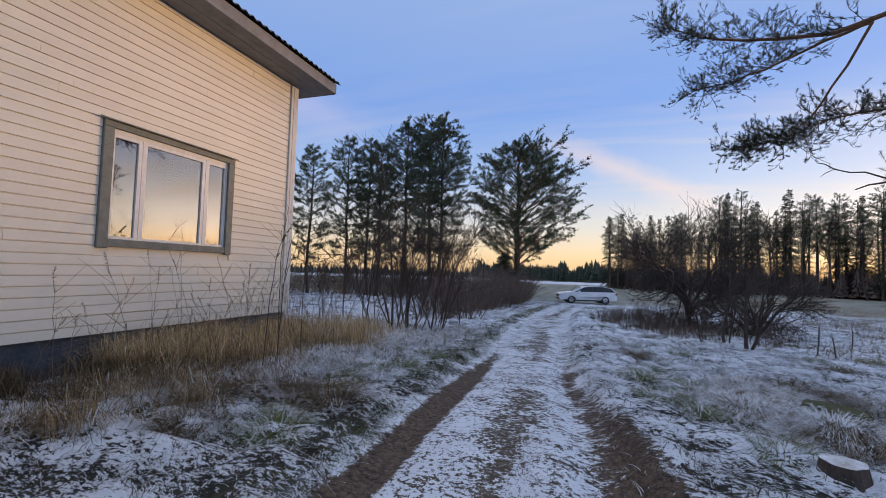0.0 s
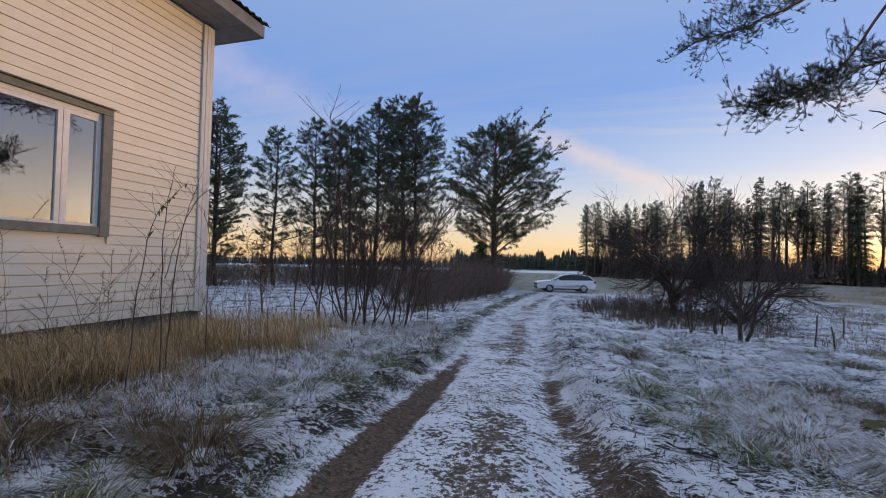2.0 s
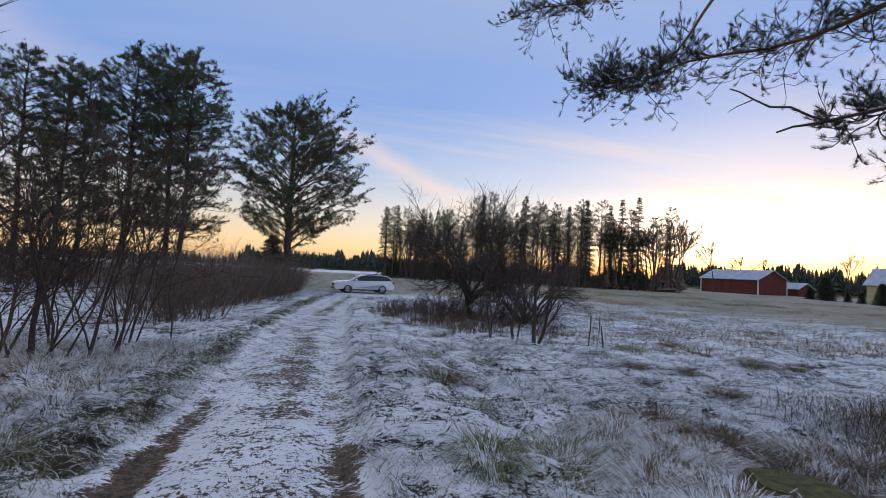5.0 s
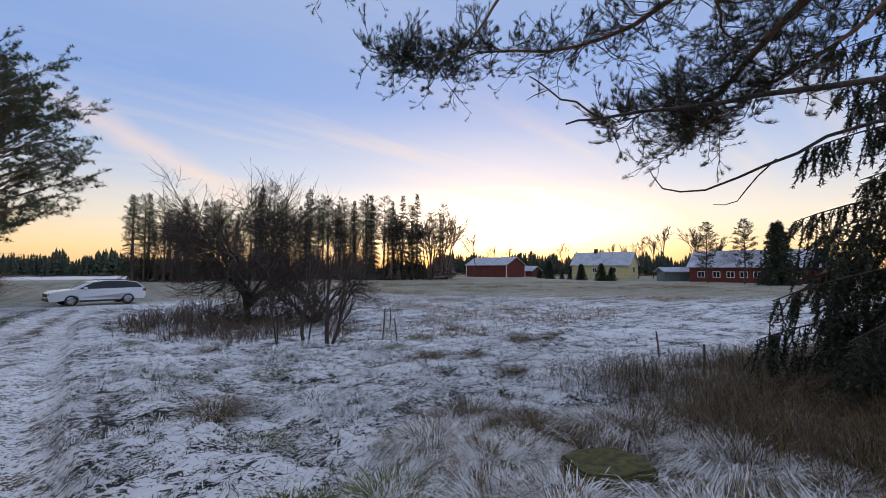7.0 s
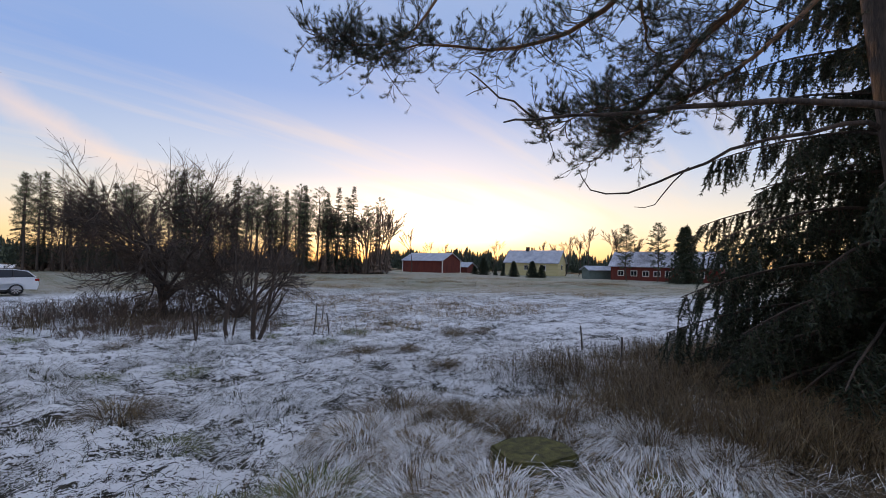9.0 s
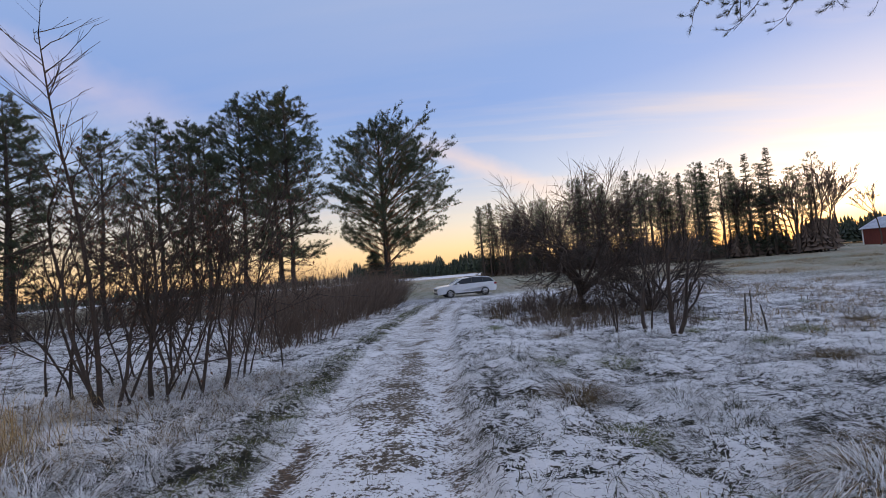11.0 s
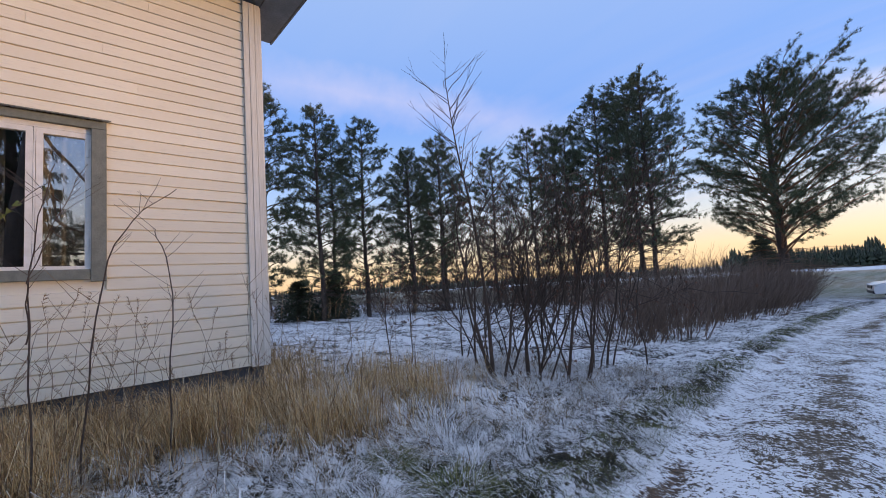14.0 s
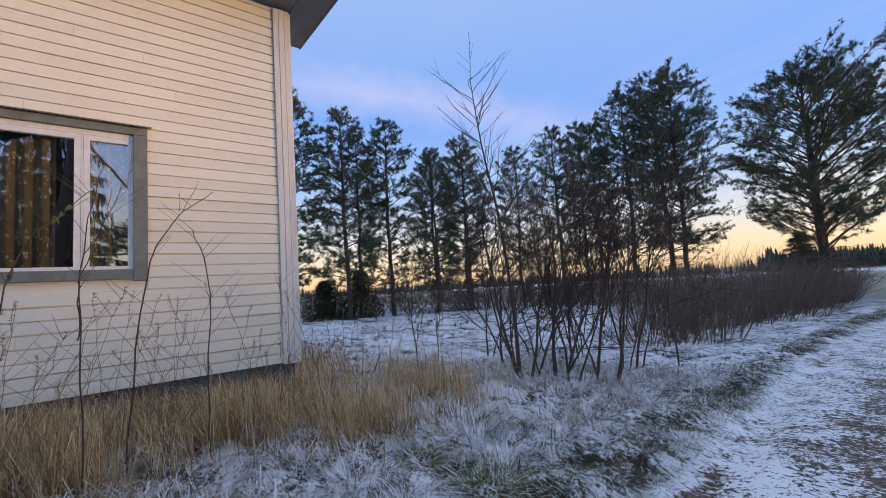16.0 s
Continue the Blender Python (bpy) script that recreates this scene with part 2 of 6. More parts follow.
def siding_material():
    m, n, b, pos = material("white_weathered_paint", 0.55)
    v = n.add("ShaderNodeMapping", {"Vector": pos, "Scale": (1, 0.12, 1.0)}).outputs[0]
    grain, wide = n.noise(v, 60.0, 5.0, 0.65), n.noise(pos, 1.3, 4.0)
    r = n.add("ShaderNodeObjectInfo").outputs["Random"]
    base = n.mix(n.math("ADD", n.math("MULTIPLY", wide, 0.6), n.math("MULTIPLY", r, 0.4)), (0.73, 0.665, 0.54), (0.86, 0.80, 0.67))
    base = n.mix(n.math("MULTIPLY", n.ramp(grain, [(0.55, 0.0), (0.8, 1.0)]), 0.35), base, (0.45, 0.42, 0.37))
    chip = n.ramp(n.noise(n.add("ShaderNodeMapping", {"Vector": pos, "Scale": (1, 0.35, 1.6)}).outputs[0], 9.0, 6.0, 0.7), [(0.715, 0.0), (0.74, 1.0)])
    base = n.mix(chip, base, (0.33, 0.29, 0.25))
    link(n, base, b.inputs["Base Color"])
    bump(n, b, n.math("SUBTRACT", grain, n.math("MULTIPLY", chip, 0.6)), 0.25, 0.006)
    return m


M_siding = siding_material()
M_corner = simple("corner_paint", (0.60, 0.57, 0.51), (0.78, 0.75, 0.69), 7.0, 0.6, bumpy=0.3, stretch=(1, 1, 0.1))
M_white = simple("white_window_paint", (0.68, 0.66, 0.62), (0.82, 0.80, 0.77), 14.0, 0.45, bumpy=0.1)
M_trim = simple("grey_green_trim", (0.135, 0.145, 0.125), (0.215, 0.225, 0.195), 12.0, 0.6, bumpy=0.25)
M_soffit = simple("grey_soffit_paint", (0.17, 0.165, 0.16), (0.25, 0.245, 0.24), 5.0, 0.7, bumpy=0.2)
M_sheet = simple("dark_roof_sheet", (0.03, 0.03, 0.032), (0.07, 0.068, 0.066), 6.0, 0.5, metal=0.3)
M_plinth = simple("dark_bitumen_plinth", (0.035, 0.042, 0.055), (0.085, 0.095, 0.115), 3.0, 0.8, bumpy=0.4)
# near-black tone: the dimness indoors is put into the colour
M_dark = simple("room_dimness", (0.04, 0.035, 0.03), (0.09, 0.08, 0.07), 2.0, 0.9, bumpy=0.0)
M_red = simple("red_ochre_boards", (0.11, 0.02, 0.014), (0.19, 0.036, 0.022), 1.2, 0.85, bumpy=0.2, stretch=(1, 1, 0.2))
M_yellow = simple("pale_yellow_boards", (0.52, 0.42, 0.20), (0.66, 0.56, 0.30), 1.0, 0.75, bumpy=0.2, stretch=(0.3, 0.3, 2))
M_roof_snow = simple("frosted_metal_roof", (0.24, 0.27, 0.33), (0.46, 0.49, 0.55), 0.8, 0.45, bumpy=0.1)
M_roof_dark = simple("grey_felt_roof", (0.10, 0.10, 0.11), (0.52, 0.54, 0.60), 0.35, 0.8, bumpy=0.1)
M_greenshed = simple("grey_green_shed", (0.08, 0.12, 0.11), (0.14, 0.19, 0.175), 1.0, 0.7)
M_concrete = simple("pale_concrete", (0.30, 0.29, 0.27), (0.45, 0.43, 0.40), 3.0, 0.85)
M_stump = simple("snowy_sawn_wood", (0.45, 0.38, 0.30), (0.86, 0.86, 0.86), 9.0, 0.8)
M_moss = simple("mossy_stone", (0.030, 0.030, 0.012), (0.17, 0.155, 0.045), 16.0, 0.95, bumpy=0.9)
M_post = simple("grey_old_wood", (0.07, 0.055, 0.045), (0.20, 0.17, 0.14), 12.0, 0.85, bumpy=0.5, stretch=(1, 1, 0.2))
M_wire = simple("rusty_wire", (0.05, 0.035, 0.03), (0.12, 0.09, 0.07), 20.0, 0.6, metal=0.6)
M_carpaint = simple("white_car_paint", (0.72, 0.73, 0.75), (0.80, 0.81, 0.82), 2.0, 0.22, bumpy=0.0)
M_tyre = simple("tyre_rubber", (0.012, 0.012, 0.013), (0.03, 0.03, 0.03), 20.0, 0.85)
M_rim = simple("alloy_rim", (0.42, 0.42, 0.44), (0.6, 0.6, 0.62), 10.0, 0.35, metal=0.8, bumpy=0.0)
M_carglass = simple("dark_car_glass", (0.012, 0.014, 0.017), (0.02, 0.023, 0.027), 2.0, 0.06, bumpy=0.0)
M_black = simple("black_plastic", (0.015, 0.015, 0.016), (0.035, 0.035, 0.036), 15.0, 0.5, bumpy=0.0)
M_lamp = simple("clear_lamp_glass", (0.5, 0.52, 0.55), (0.75, 0.76, 0.78), 20.0, 0.12, bumpy=0.0)
M_redlamp = simple("red_lamp_glass", (0.25, 0.012, 0.01), (0.42, 0.02, 0.015), 20.0, 0.15, bumpy=0.0)


def glass_material():
    """Double glazing seen from outside: clear, with a strong mirror image at a slant."""
    m = bpy.data.materials.new("window_glass")
    m.use_nodes = True
    n = Nodes(m.node_tree)
    m.node_tree.nodes.clear()
    pos = n.add("ShaderNodeNewGeometry").outputs["Position"]
    nb = n.add("ShaderNodeBump", {"Height": n.noise(pos, 1.6, 1.0), "Strength": 0.08, "Distance": 0.02}).outputs[0]
    fr = n.add("ShaderNodeFresnel", {"IOR": 3.3}).outputs[0]
    mirror = n.add("ShaderNodeBsdfGlossy", {"Color": (0.95, 0.97, 1.0, 1), "Roughness": 0.0, "Normal": nb}).outputs[0]
    clear = n.add("ShaderNodeBsdfTransparent", {"Color": (0.80, 0.83, 0.83, 1)}).outputs[0]
    mixed = n.add("ShaderNodeMixShader", {0: fr, 1: clear, 2: mirror}).outputs[0]
    n.add("ShaderNodeOutputMaterial", {"Surface": mixed})
    return m


M_glass = glass_material()


def lace_material():
    m, n, b, pos = material("lace_curtain", 0.9)
    v = n.add("ShaderNodeTexVoronoi", {"Vector": pos, "Scale": 16.0}).outputs["Distance"]
    f = n.ramp(n.math("ADD", v, n.math("MULTIPLY", n.noise(pos, 55.0), 0.5)), [(0.42, 0.0), (0.58, 1.0)])
    link(n, n.mix(f, (0.78, 0.76, 0.72), (0.45, 0.44, 0.42)), b.inputs["Base Color"])
    link(n, n.math("ADD", n.math("MULTIPLY", f, -0.35), 0.95), b.inputs["Alpha"])
    return m


M_lace = lace_material()

# ---- ways to build ----
rng = np.random.default_rng(7)


def vnoise(x, y, seed=0):
    """Smooth lattice noise, 0 to 1, for numbers and arrays alike."""
    x, y = np.asarray(x, float), np.asarray(y, float)
    xi, yi = np.floor(x), np.floor(y)
    fx, fy = x - xi, y - yi
    fx, fy = fx * fx * (3 - 2 * fx), fy * fy * (3 - 2 * fy)

    def h(a, b):
        s = np.sin(a * 127.1 + b * 311.7 + seed * 74.7) * 43758.5453
        return s - np.floor(s)
    return (h(xi, yi) * (1 - fx) + h(xi + 1, yi) * fx) * (1 - fy) + (h(xi, yi + 1) * (1 - fx) + h(xi + 1, yi + 1) * fx) * fy


def smooth(a, b, x):
    t = np.clip((np.asarray(x, float) - a) / (b - a), 0, 1)
    return t * t * (3 - 2 * t)


RUT_Y = [-60, 2.5, 5, 8, 10, 14, 17, 24, 28, 33, 37]
RUT_L = [-1.2, -1.48, -1.58, -1.68, -1.88, -2.20, -2.35, -2.32, -2.1, -1.8, -1.6]
RUT_R = [0.9, 0.24, -0.08, -0.42, -0.55, -0.72, -0.78, -0.8, -0.62, -0.3, 0.1]


def rut_offsets(x, y):
    return np.abs(x - np.interp(y, RUT_Y, RUT_L)), np.abs(x - np.interp(y, RUT_Y, RUT_R))


def road_mask(x, y):
    l, r = np.interp(y, RUT_Y, RUT_L), np.interp(y, RUT_Y, RUT_R)
    m = smooth(-0.45, -0.1, x - l) * smooth(-0.42, -0.12, r - x)
    side = (1 - smooth(1.3, 1.9, np.abs(y - 38.2 - 0.02 * x))) * smooth(-60, -50, x)
    return np.maximum(m * (1 - smooth(36.0, 38.0, y)), side)


def tussocks(x, y):
    """Rounded mats of grass with sharp hollows between them, 0 to 1."""
    u, v = x + 0.35 * vnoise(x * 1.3, y * 1.3, 41), y + 0.35 * vnoise(x * 1.3, y * 1.3, 42)
    a = np.abs(2 * vnoise(u * 1.5, v * 2.1, 3) - 1) ** 0.8
    b = np.abs(2 * vnoise(u * 3.6, v * 4.6, 4) - 1) ** 0.8
    return 0.58 * a + 0.42 * b


def ground_z(x, y, fine=True):
    x, y = np.asarray(x, float), np.asarray(y, float)
    z = -0.036 * np.clip(y - 4, 0, 14) - 0.04 * np.clip(x, 0, 9) * smooth(3, 12, y)
    z = z - 0.022 * np.clip(y - 18, 0, 22) * (1 - smooth(2, 14, x))
    z = np.maximum(z, -1.0) - 0.0035 * np.clip(np.hypot(x, y) - 40, 0, 150)
    z = z + 0.14 * smooth(-2.5, -4.6, x) * (1 - smooth(9, 13, y)) * smooth(-20, -14, x)
    rd = road_mask(x, y)
    dl, dr = rut_offsets(x, y)
    end = 1 - smooth(34, 37, y)
    z = z - end * (0.065 * np.exp(-(dl / 0.2) ** 2) + 0.075 * np.exp(-(dr / 0.2) ** 2))
    r = x - np.interp(y, RUT_Y, RUT_R)
    z = z + end * 0.11 * smooth(0.2, 0.38, r) * (1 - smooth(0.9, 2.2, r))
    l = np.interp(y, RUT_Y, RUT_L) - x
    z = z + end * 0.06 * smooth(0.3, 0.7, l) * (1 - smooth(0.9, 2.0, l))
    if fine:
        off = 1 - rd
        near = 1 - smooth(30, 70, np.hypot(x, y))
        tuss = 0.15 * tussocks(x, y) - 0.055 + (vnoise(x * 9.5, y * 9.5, 5) - 0.5) * 0.045
        z = z + near * (off * tuss + rd * ((vnoise(x * 3.0, y * 1.6, 6) - 0.5) * 0.014 + (vnoise(x * 9.0, y * 9.0, 7) - 0.5) * 0.011))
        z = z + (1 - near) * (vnoise(x * 0.25, y * 0.25, 8) - 0.5) * 0.35 * off
    return z


def gz(x, y):
    return float(ground_z(x, y))


class Geo:
    """Gathers vertices and faces for one mesh."""

    def __init__(self):
        self.v, self.f, self.n = [], [], 0

    def add(self, verts, faces):
        verts = np.asarray(verts, float).reshape(-1, 3)
        self.v.append(verts)
        self.f.append(np.asarray(faces, int) + self.n)
        self.n += len(verts)

    def tube(self, pts, radii, sides=5):
        pts = np.asarray(pts, float)
        d = np.gradient(pts, axis=0)
        d /= np.linalg.norm(d, axis=1)[:, None] + 1e-9
        up = np.where(np.abs(d[:, 2:3]) > 0.9, [[1.0, 0, 0]], [[0, 0, 1.0]])
        a = np.cross(d, up)
        a /= np.linalg.norm(a, axis=1)[:, None] + 1e-9
        b = np.cross(d, a)
        ang = np.arange(sides) * 2 * np.pi / sides
        ring = pts[:, None] + np.asarray(radii, float)[:, None, None] * (np.cos(ang)[None, :, None] * a[:, None] + np.sin(ang)[None, :, None] * b[:, None])
        k = np.arange(len(pts) - 1)[:, None] * sides
        i, j = np.arange(sides)[None], (np.arange(sides)[None] + 1) % sides
        q = np.stack([k + i, k + j, k + sides + j, k + sides + i], -1).reshape(-1, 4)
        self.add(ring.reshape(-1, 3), q)

    def needles(self, P, D, count, length, width, spread=0.9, seed=0):
        """A spray of thin needles at each point of P, about the way D."""
        g = np.random.default_rng(seed)
        P, D = np.repeat(np.asarray(P, float), count, 0), np.repeat(np.asarray(D, float), count, 0)
        n = len(P)
        D = D / (np.linalg.norm(D, axis=1)[:, None] + 1e-9) + g.normal(0, spread, (n, 3))
        D /= np.linalg.norm(D, axis=1)[:, None] + 1e-9
        s = np.cross(D, g.normal(0, 1, (n, 3)))
        s /= np.linalg.norm(s, axis=1)[:, None] + 1e-9
        ln = length * g.uniform(0.65, 1.2, (n, 1))
        v = np.stack([P - s * width, P + s * width, P + D * ln], 1).reshape(-1, 3)
        self.add(v, np.arange(3 * n).reshape(-1, 3))

    def blades(self, P, H, W, lean, az, droop=0.5):
        """Bent grass blades: roots P, heights H, widths W, lean outward along az."""
        n = len(P)
        o = np.stack([np.cos(az), np.sin(az), np.zeros(n)], 1)
        s = np.stack([-np.sin(az), np.cos(az), np.zeros(n)], 1) * W[:, None]
        z = np.array([0, 0, 1.0])
        m = P + o * (lean * H * 0.45)[:, None] + z * (H * 0.62)[:, None]
        t = P + o * (lean * H * 1.15)[:, None] + z * (H * (1 - droop * lean))[:, None]
        v = np.stack([P - s, P + s, m + s * 0.7, m - s * 0.7, t], 1).reshape(-1, 3)
        k = np.arange(n)[:, None] * 5
        self.add(v, np.concatenate([k + [[0, 1, 2]], k + [[0, 2, 3]], k + [[3, 2, 4]]]))

    def arcs(self, P, L, H, W, az):
        """Thin blades that rise from P, arch over along az and hang to the ground."""
        n = len(P)
        o = np.stack([np.cos(az), np.sin(az), np.zeros(n)], 1)
        s = np.stack([-np.sin(az), np.cos(az), np.zeros(n)], 1) * W[:, None]
        z = np.array([0, 0, 1.0])
        row = [P + o * (L * u)[:, None] + z * (H * h)[:, None] for u, h in ((0, 0), (0.22, 0.72), (0.55, 1.0), (0.85, 0.66), (1.0, 0.22))]
        v = np.stack([row[0] - s, row[0] + s, row[1] - s, row[1] + s, row[2] - s * 0.85, row[2] + s * 0.85, row[3] - s * 0.6, row[3] + s * 0.6, row[4]], 1).reshape(-1, 3)
        k = np.arange(n)[:, None] * 9
        t = ((0, 1, 3), (0, 3, 2), (2, 3, 5), (2, 5, 4), (4, 5, 7), (4, 7, 6), (6, 7, 8))
        self.add(v, np.concatenate([k + [q] for q in t]))

    def box(self, x0, x1, y0, y1, z0, z1):
        v = [(x, y, z) for z in (z0, z1) for y in (y0, y1) for x in (x0, x1)]
        self.add(v, [(0, 2, 3, 1), (4, 5, 7, 6), (0, 1, 5, 4), (2, 6, 7, 3), (0, 4, 6, 2), (1, 3, 7, 5)])

    def mesh(self, name, mat, flat=True):
        me = bpy.data.meshes.new(name)
        if not self.v:
            return me
        verts = np.concatenate(self.v)
        quads = [f for f in self.f if f.ndim == 2 and f.shape[1] == 4]
        tris = [f for f in self.f if f.ndim == 2 and f.shape[1] == 3]
        parts = []
        tot = []
        for group, k in ((tris, 3), (quads, 4)):
            if group:
                a = np.concatenate(group)
                parts.append(a.ravel())
                tot.append(np.full(len(a), k))
        loops, tot = np.concatenate(parts), np.concatenate(tot)
        me.vertices.add(len(verts))
        me.vertices.foreach_set("co", verts.ravel())
        me.loops.add(len(loops))
        me.loops.foreach_set("vertex_index", loops)
        me.polygons.add(len(tot))
        me.polygons.foreach_set("loop_start", np.concatenate([[0], np.cumsum(tot)[:-1]]))
        me.polygons.foreach_set("use_smooth", np.full(len(tot), not flat))
        me.update(calc_edges=True)
        me.validate()
        me.materials.append(mat)
        return me


def part(name, geo, mat, parent=None, label="", flat=True):
    """One mesh object out of a Geo or a bmesh, under parent."""
    if isinstance(geo, Geo):
        me = geo.mesh(name, mat, flat)
    else:
        me = bpy.data.meshes.new(name)
        geo.to_mesh(me)
        geo.free()
        me.materials.append(mat)
    ob = new(name, me)
    if parent is not None:
        ob.parent = parent
    if label:
        ob["label"] = label
    return ob


def thing(name, label, category, group="", kind="", m=None):
    ob = new(name)
    if m is not None:
        ob.matrix_world = m
    return tagged(ob, label, category, group, kind)


def bevel_box(x0, x1, y0, y1, z0, z1, width=0.006):
    bm = bmesh.new()
    bmesh.ops.create_cube(bm, size=1, matrix=Matrix.Translation(((x0 + x1) / 2, (y0 + y1) / 2, (z0 + z1) / 2)) @ Matrix.Diagonal((x1 - x0, y1 - y0, z1 - z0, 1)))
    if width:
        bmesh.ops.bevel(bm, geom=bm.edges[:], offset=width, segments=1, affect="EDGES")
    return bm


# ---- ground: one sheet to the horizon ----


def axis(lo, hi, step, far_lo, far_hi):
    a = [*np.arange(lo, hi + 1e-6, step)]
    for sign, far in ((1, far_hi), (-1, far_lo)):
        s, p = step, a[-1] if sign > 0 else a[0]
        while abs(p - far) > s and (far - p) * sign > 0:
            s *= 1.13
            p += sign * s
            a = a + [p] if sign > 0 else [p] + a
    return np.array(a)


def build_ground():
    xs, ys = axis(-8.5, 11.0, 0.06, -2500, 2500), axis(1.5, 21.0, 0.06, -2500, 2500)
    X, Y = np.meshgrid(xs, ys)
    Z = ground_z(X, Y)
    g = Geo()
    nx, ny = len(xs), len(ys)
    i = (np.arange(ny - 1)[:, None] * nx + np.arange(nx - 1)[None]).ravel()
    g.add(np.stack([X, Y, Z], -1).reshape(-1, 3), np.stack([i, i + 1, i + nx + 1, i + nx], -1))
    ob = part("ground", g, M_ground, flat=False)
    x, y = X.ravel(), Y.ravel()
    dl, dr = rut_offsets(x, y)
    near = 1.12 - smooth(5.5, 10.0, y) * 0.48
    spot = 0.75 + 0.5 * vnoise(x * 1.1, y * 0.45, 31)
    rut = np.maximum(np.exp(-((x - np.interp(y, RUT_Y, RUT_L) + 0.03) / 0.25) ** 2) * 0.98, np.exp(-((x - np.interp(y, RUT_Y, RUT_R) - 0.1 - 0.12 * (1 - smooth(4.5, 6.5, y))) / (0.25 + 0.2 * (1 - smooth(4.0, 6.5, y)))) ** 2)) * near * spot * (1 - smooth(34, 37, y))
    dist = np.hypot(x, y)
    field = smooth(27, 46, dist) * (1 - smooth(-10, -16, x) * (1 - smooth(38, 42, y))) * np.maximum(smooth(37, 41, y), smooth(9, 22, x))
    white = smooth(120, 135, y) * (1 - smooth(175, 190, y)) * (1 - smooth(10, 20, x))
    l = np.interp(y, RUT_Y, RUT_L) - x
    bank = smooth(0.3, 0.5, l) * (1 - smooth(0.6, 1.0, l)) * 0.4
    bank = np.maximum(bank, (1 - smooth(1.0, 3.0, np.hypot(x - 5.0, (y - 4.6) * 0.8))) * 0.8)
    bank = np.maximum(bank, (1 - smooth(0.8, 2.2, np.hypot(x - 3.3, y - 5.9))) * 0.45)
    mid_x = (np.interp(y, RUT_Y, RUT_L) + np.interp(y, RUT_Y, RUT_R)) / 2
    crown = np.exp(-((x - mid_x - 0.12) / 0.26) ** 2) * smooth(0.32, 0.62, vnoise(x * 2.6, y * 1.3, 33)) * (1 - smooth(34, 37, y))
    relief = tussocks(x, y)
    for k, a in (("relief", relief), ("crown", crown), ("rut", rut), ("road", road_mask(x, y)), ("field", field), ("white", white), ("bank", bank)):
        ob.data.attributes.new(k, "FLOAT", "POINT").data.foreach_set("value", a.astype(np.float32))
    tagged(ob, "frosty rough grass ground with a rutted snowy dirt track", "ground", kind="structure")


build_ground()

# ---- the white wooden house ----
WX, WY, EAVE = -5.66, 7.13, 5.15      # face of the long wall, its far corner, height of the soffit
Y0 = -5.0                             # the house's other end, behind the walk
house = thing("house", "old white weatherboarded wooden house with flaking paint", "house")
W0, W1, WZ0, WZ1 = 3.64, 5.48, 1.76, 3.15   # hole for the window


def wall_with_hole():
    g = Geo()
    x0, x1 = WX - 0.20, WX - 0.025
    for y0, y1, z0, z1 in ((Y0, W0, 0.6, 5.2), (W1, WY - 0.01, 0.6, 5.2), (W0, W1, 0.6, WZ0), (W0, W1, WZ1, 5.2)):
        g.box(x0, x1, y0, y1, z0, z1)
    part("long_wall", g, M_siding, house)
    e = Geo()
    e.box(-13.6, WX - 0.2, WY - 0.2, WY - 0.012, 0.6, 5.2)
    part("end_wall", e, M_siding, house)
    b = Geo()
    b.box(-13.8, -13.6, Y0, WY - 0.012, 0.6, 5.2)
    part("back_wall", b, M_siding, house)
    e2 = Geo()
    e2.box(-13.6, WX - 0.2, Y0, Y0 + 0.2, 0.6, 5.2)
    part("end_wall", e2, M_siding, house)
    # added floor, ceiling and inner wall, coloured dark to look unlit
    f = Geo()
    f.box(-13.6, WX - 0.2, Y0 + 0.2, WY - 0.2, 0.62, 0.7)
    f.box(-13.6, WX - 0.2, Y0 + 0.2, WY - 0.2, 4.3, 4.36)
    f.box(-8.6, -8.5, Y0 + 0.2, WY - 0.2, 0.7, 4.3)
    part("dim_room_lining", f, M_dark, house)


wall_with_hole()
p = Geo()
p.box(-13.7, WX - 0.05, Y0 + 0.05, WY - 0.05, -0.5, 0.6)
part("plinth", p, M_plinth, house, "dark bitumen-coated concrete plinth")
gable = Geo()
gable.add([(WX - 0.2, WY - 0.02, 5.2), (-13.8, WY - 0.02, 5.2), (-9.73, WY - 0.02, 7.2), (WX - 0.2, WY - 0.2, 5.2), (-13.8, WY - 0.2, 5.2), (-9.73, WY - 0.2, 7.2)], [(0, 2, 1), (3, 4, 5)])
part("gable", gable, M_siding, house)
# eaves: boxed soffit with a return round the corner, fascia and roof sheets
EX, EY = -5.05, 7.57
g = Geo()
for k in range(4):
    a, b = EX - 0.02 - k * 0.155, EX - 0.02 - (k + 1) * 0.155 + 0.006
    g.box(b, a, Y0 - 0.4, WY + 0.02, EAVE + 0.002 * (k % 2), EAVE + 0.02)
part("soffit", g, M_soffit, house, "grey painted soffit boards")
part("soffit_return", bevel_box(-6.44, EX - 0.02, WY + 0.03, EY - 0.02, EAVE + 0.001, EAVE + 0.22, 0.004), M_soffit, house)
part("fascia", bevel_box(EX - 0.018, EX + 0.012, Y0 - 0.4, EY, EAVE - 0.012, EAVE + 0.19, 0.004), M_soffit, house)
part("end_fascia", bevel_box(-6.44, EX - 0.02, EY - 0.018, EY + 0.01, EAVE - 0.012, EAVE + 0.21, 0.004), M_soffit, house)


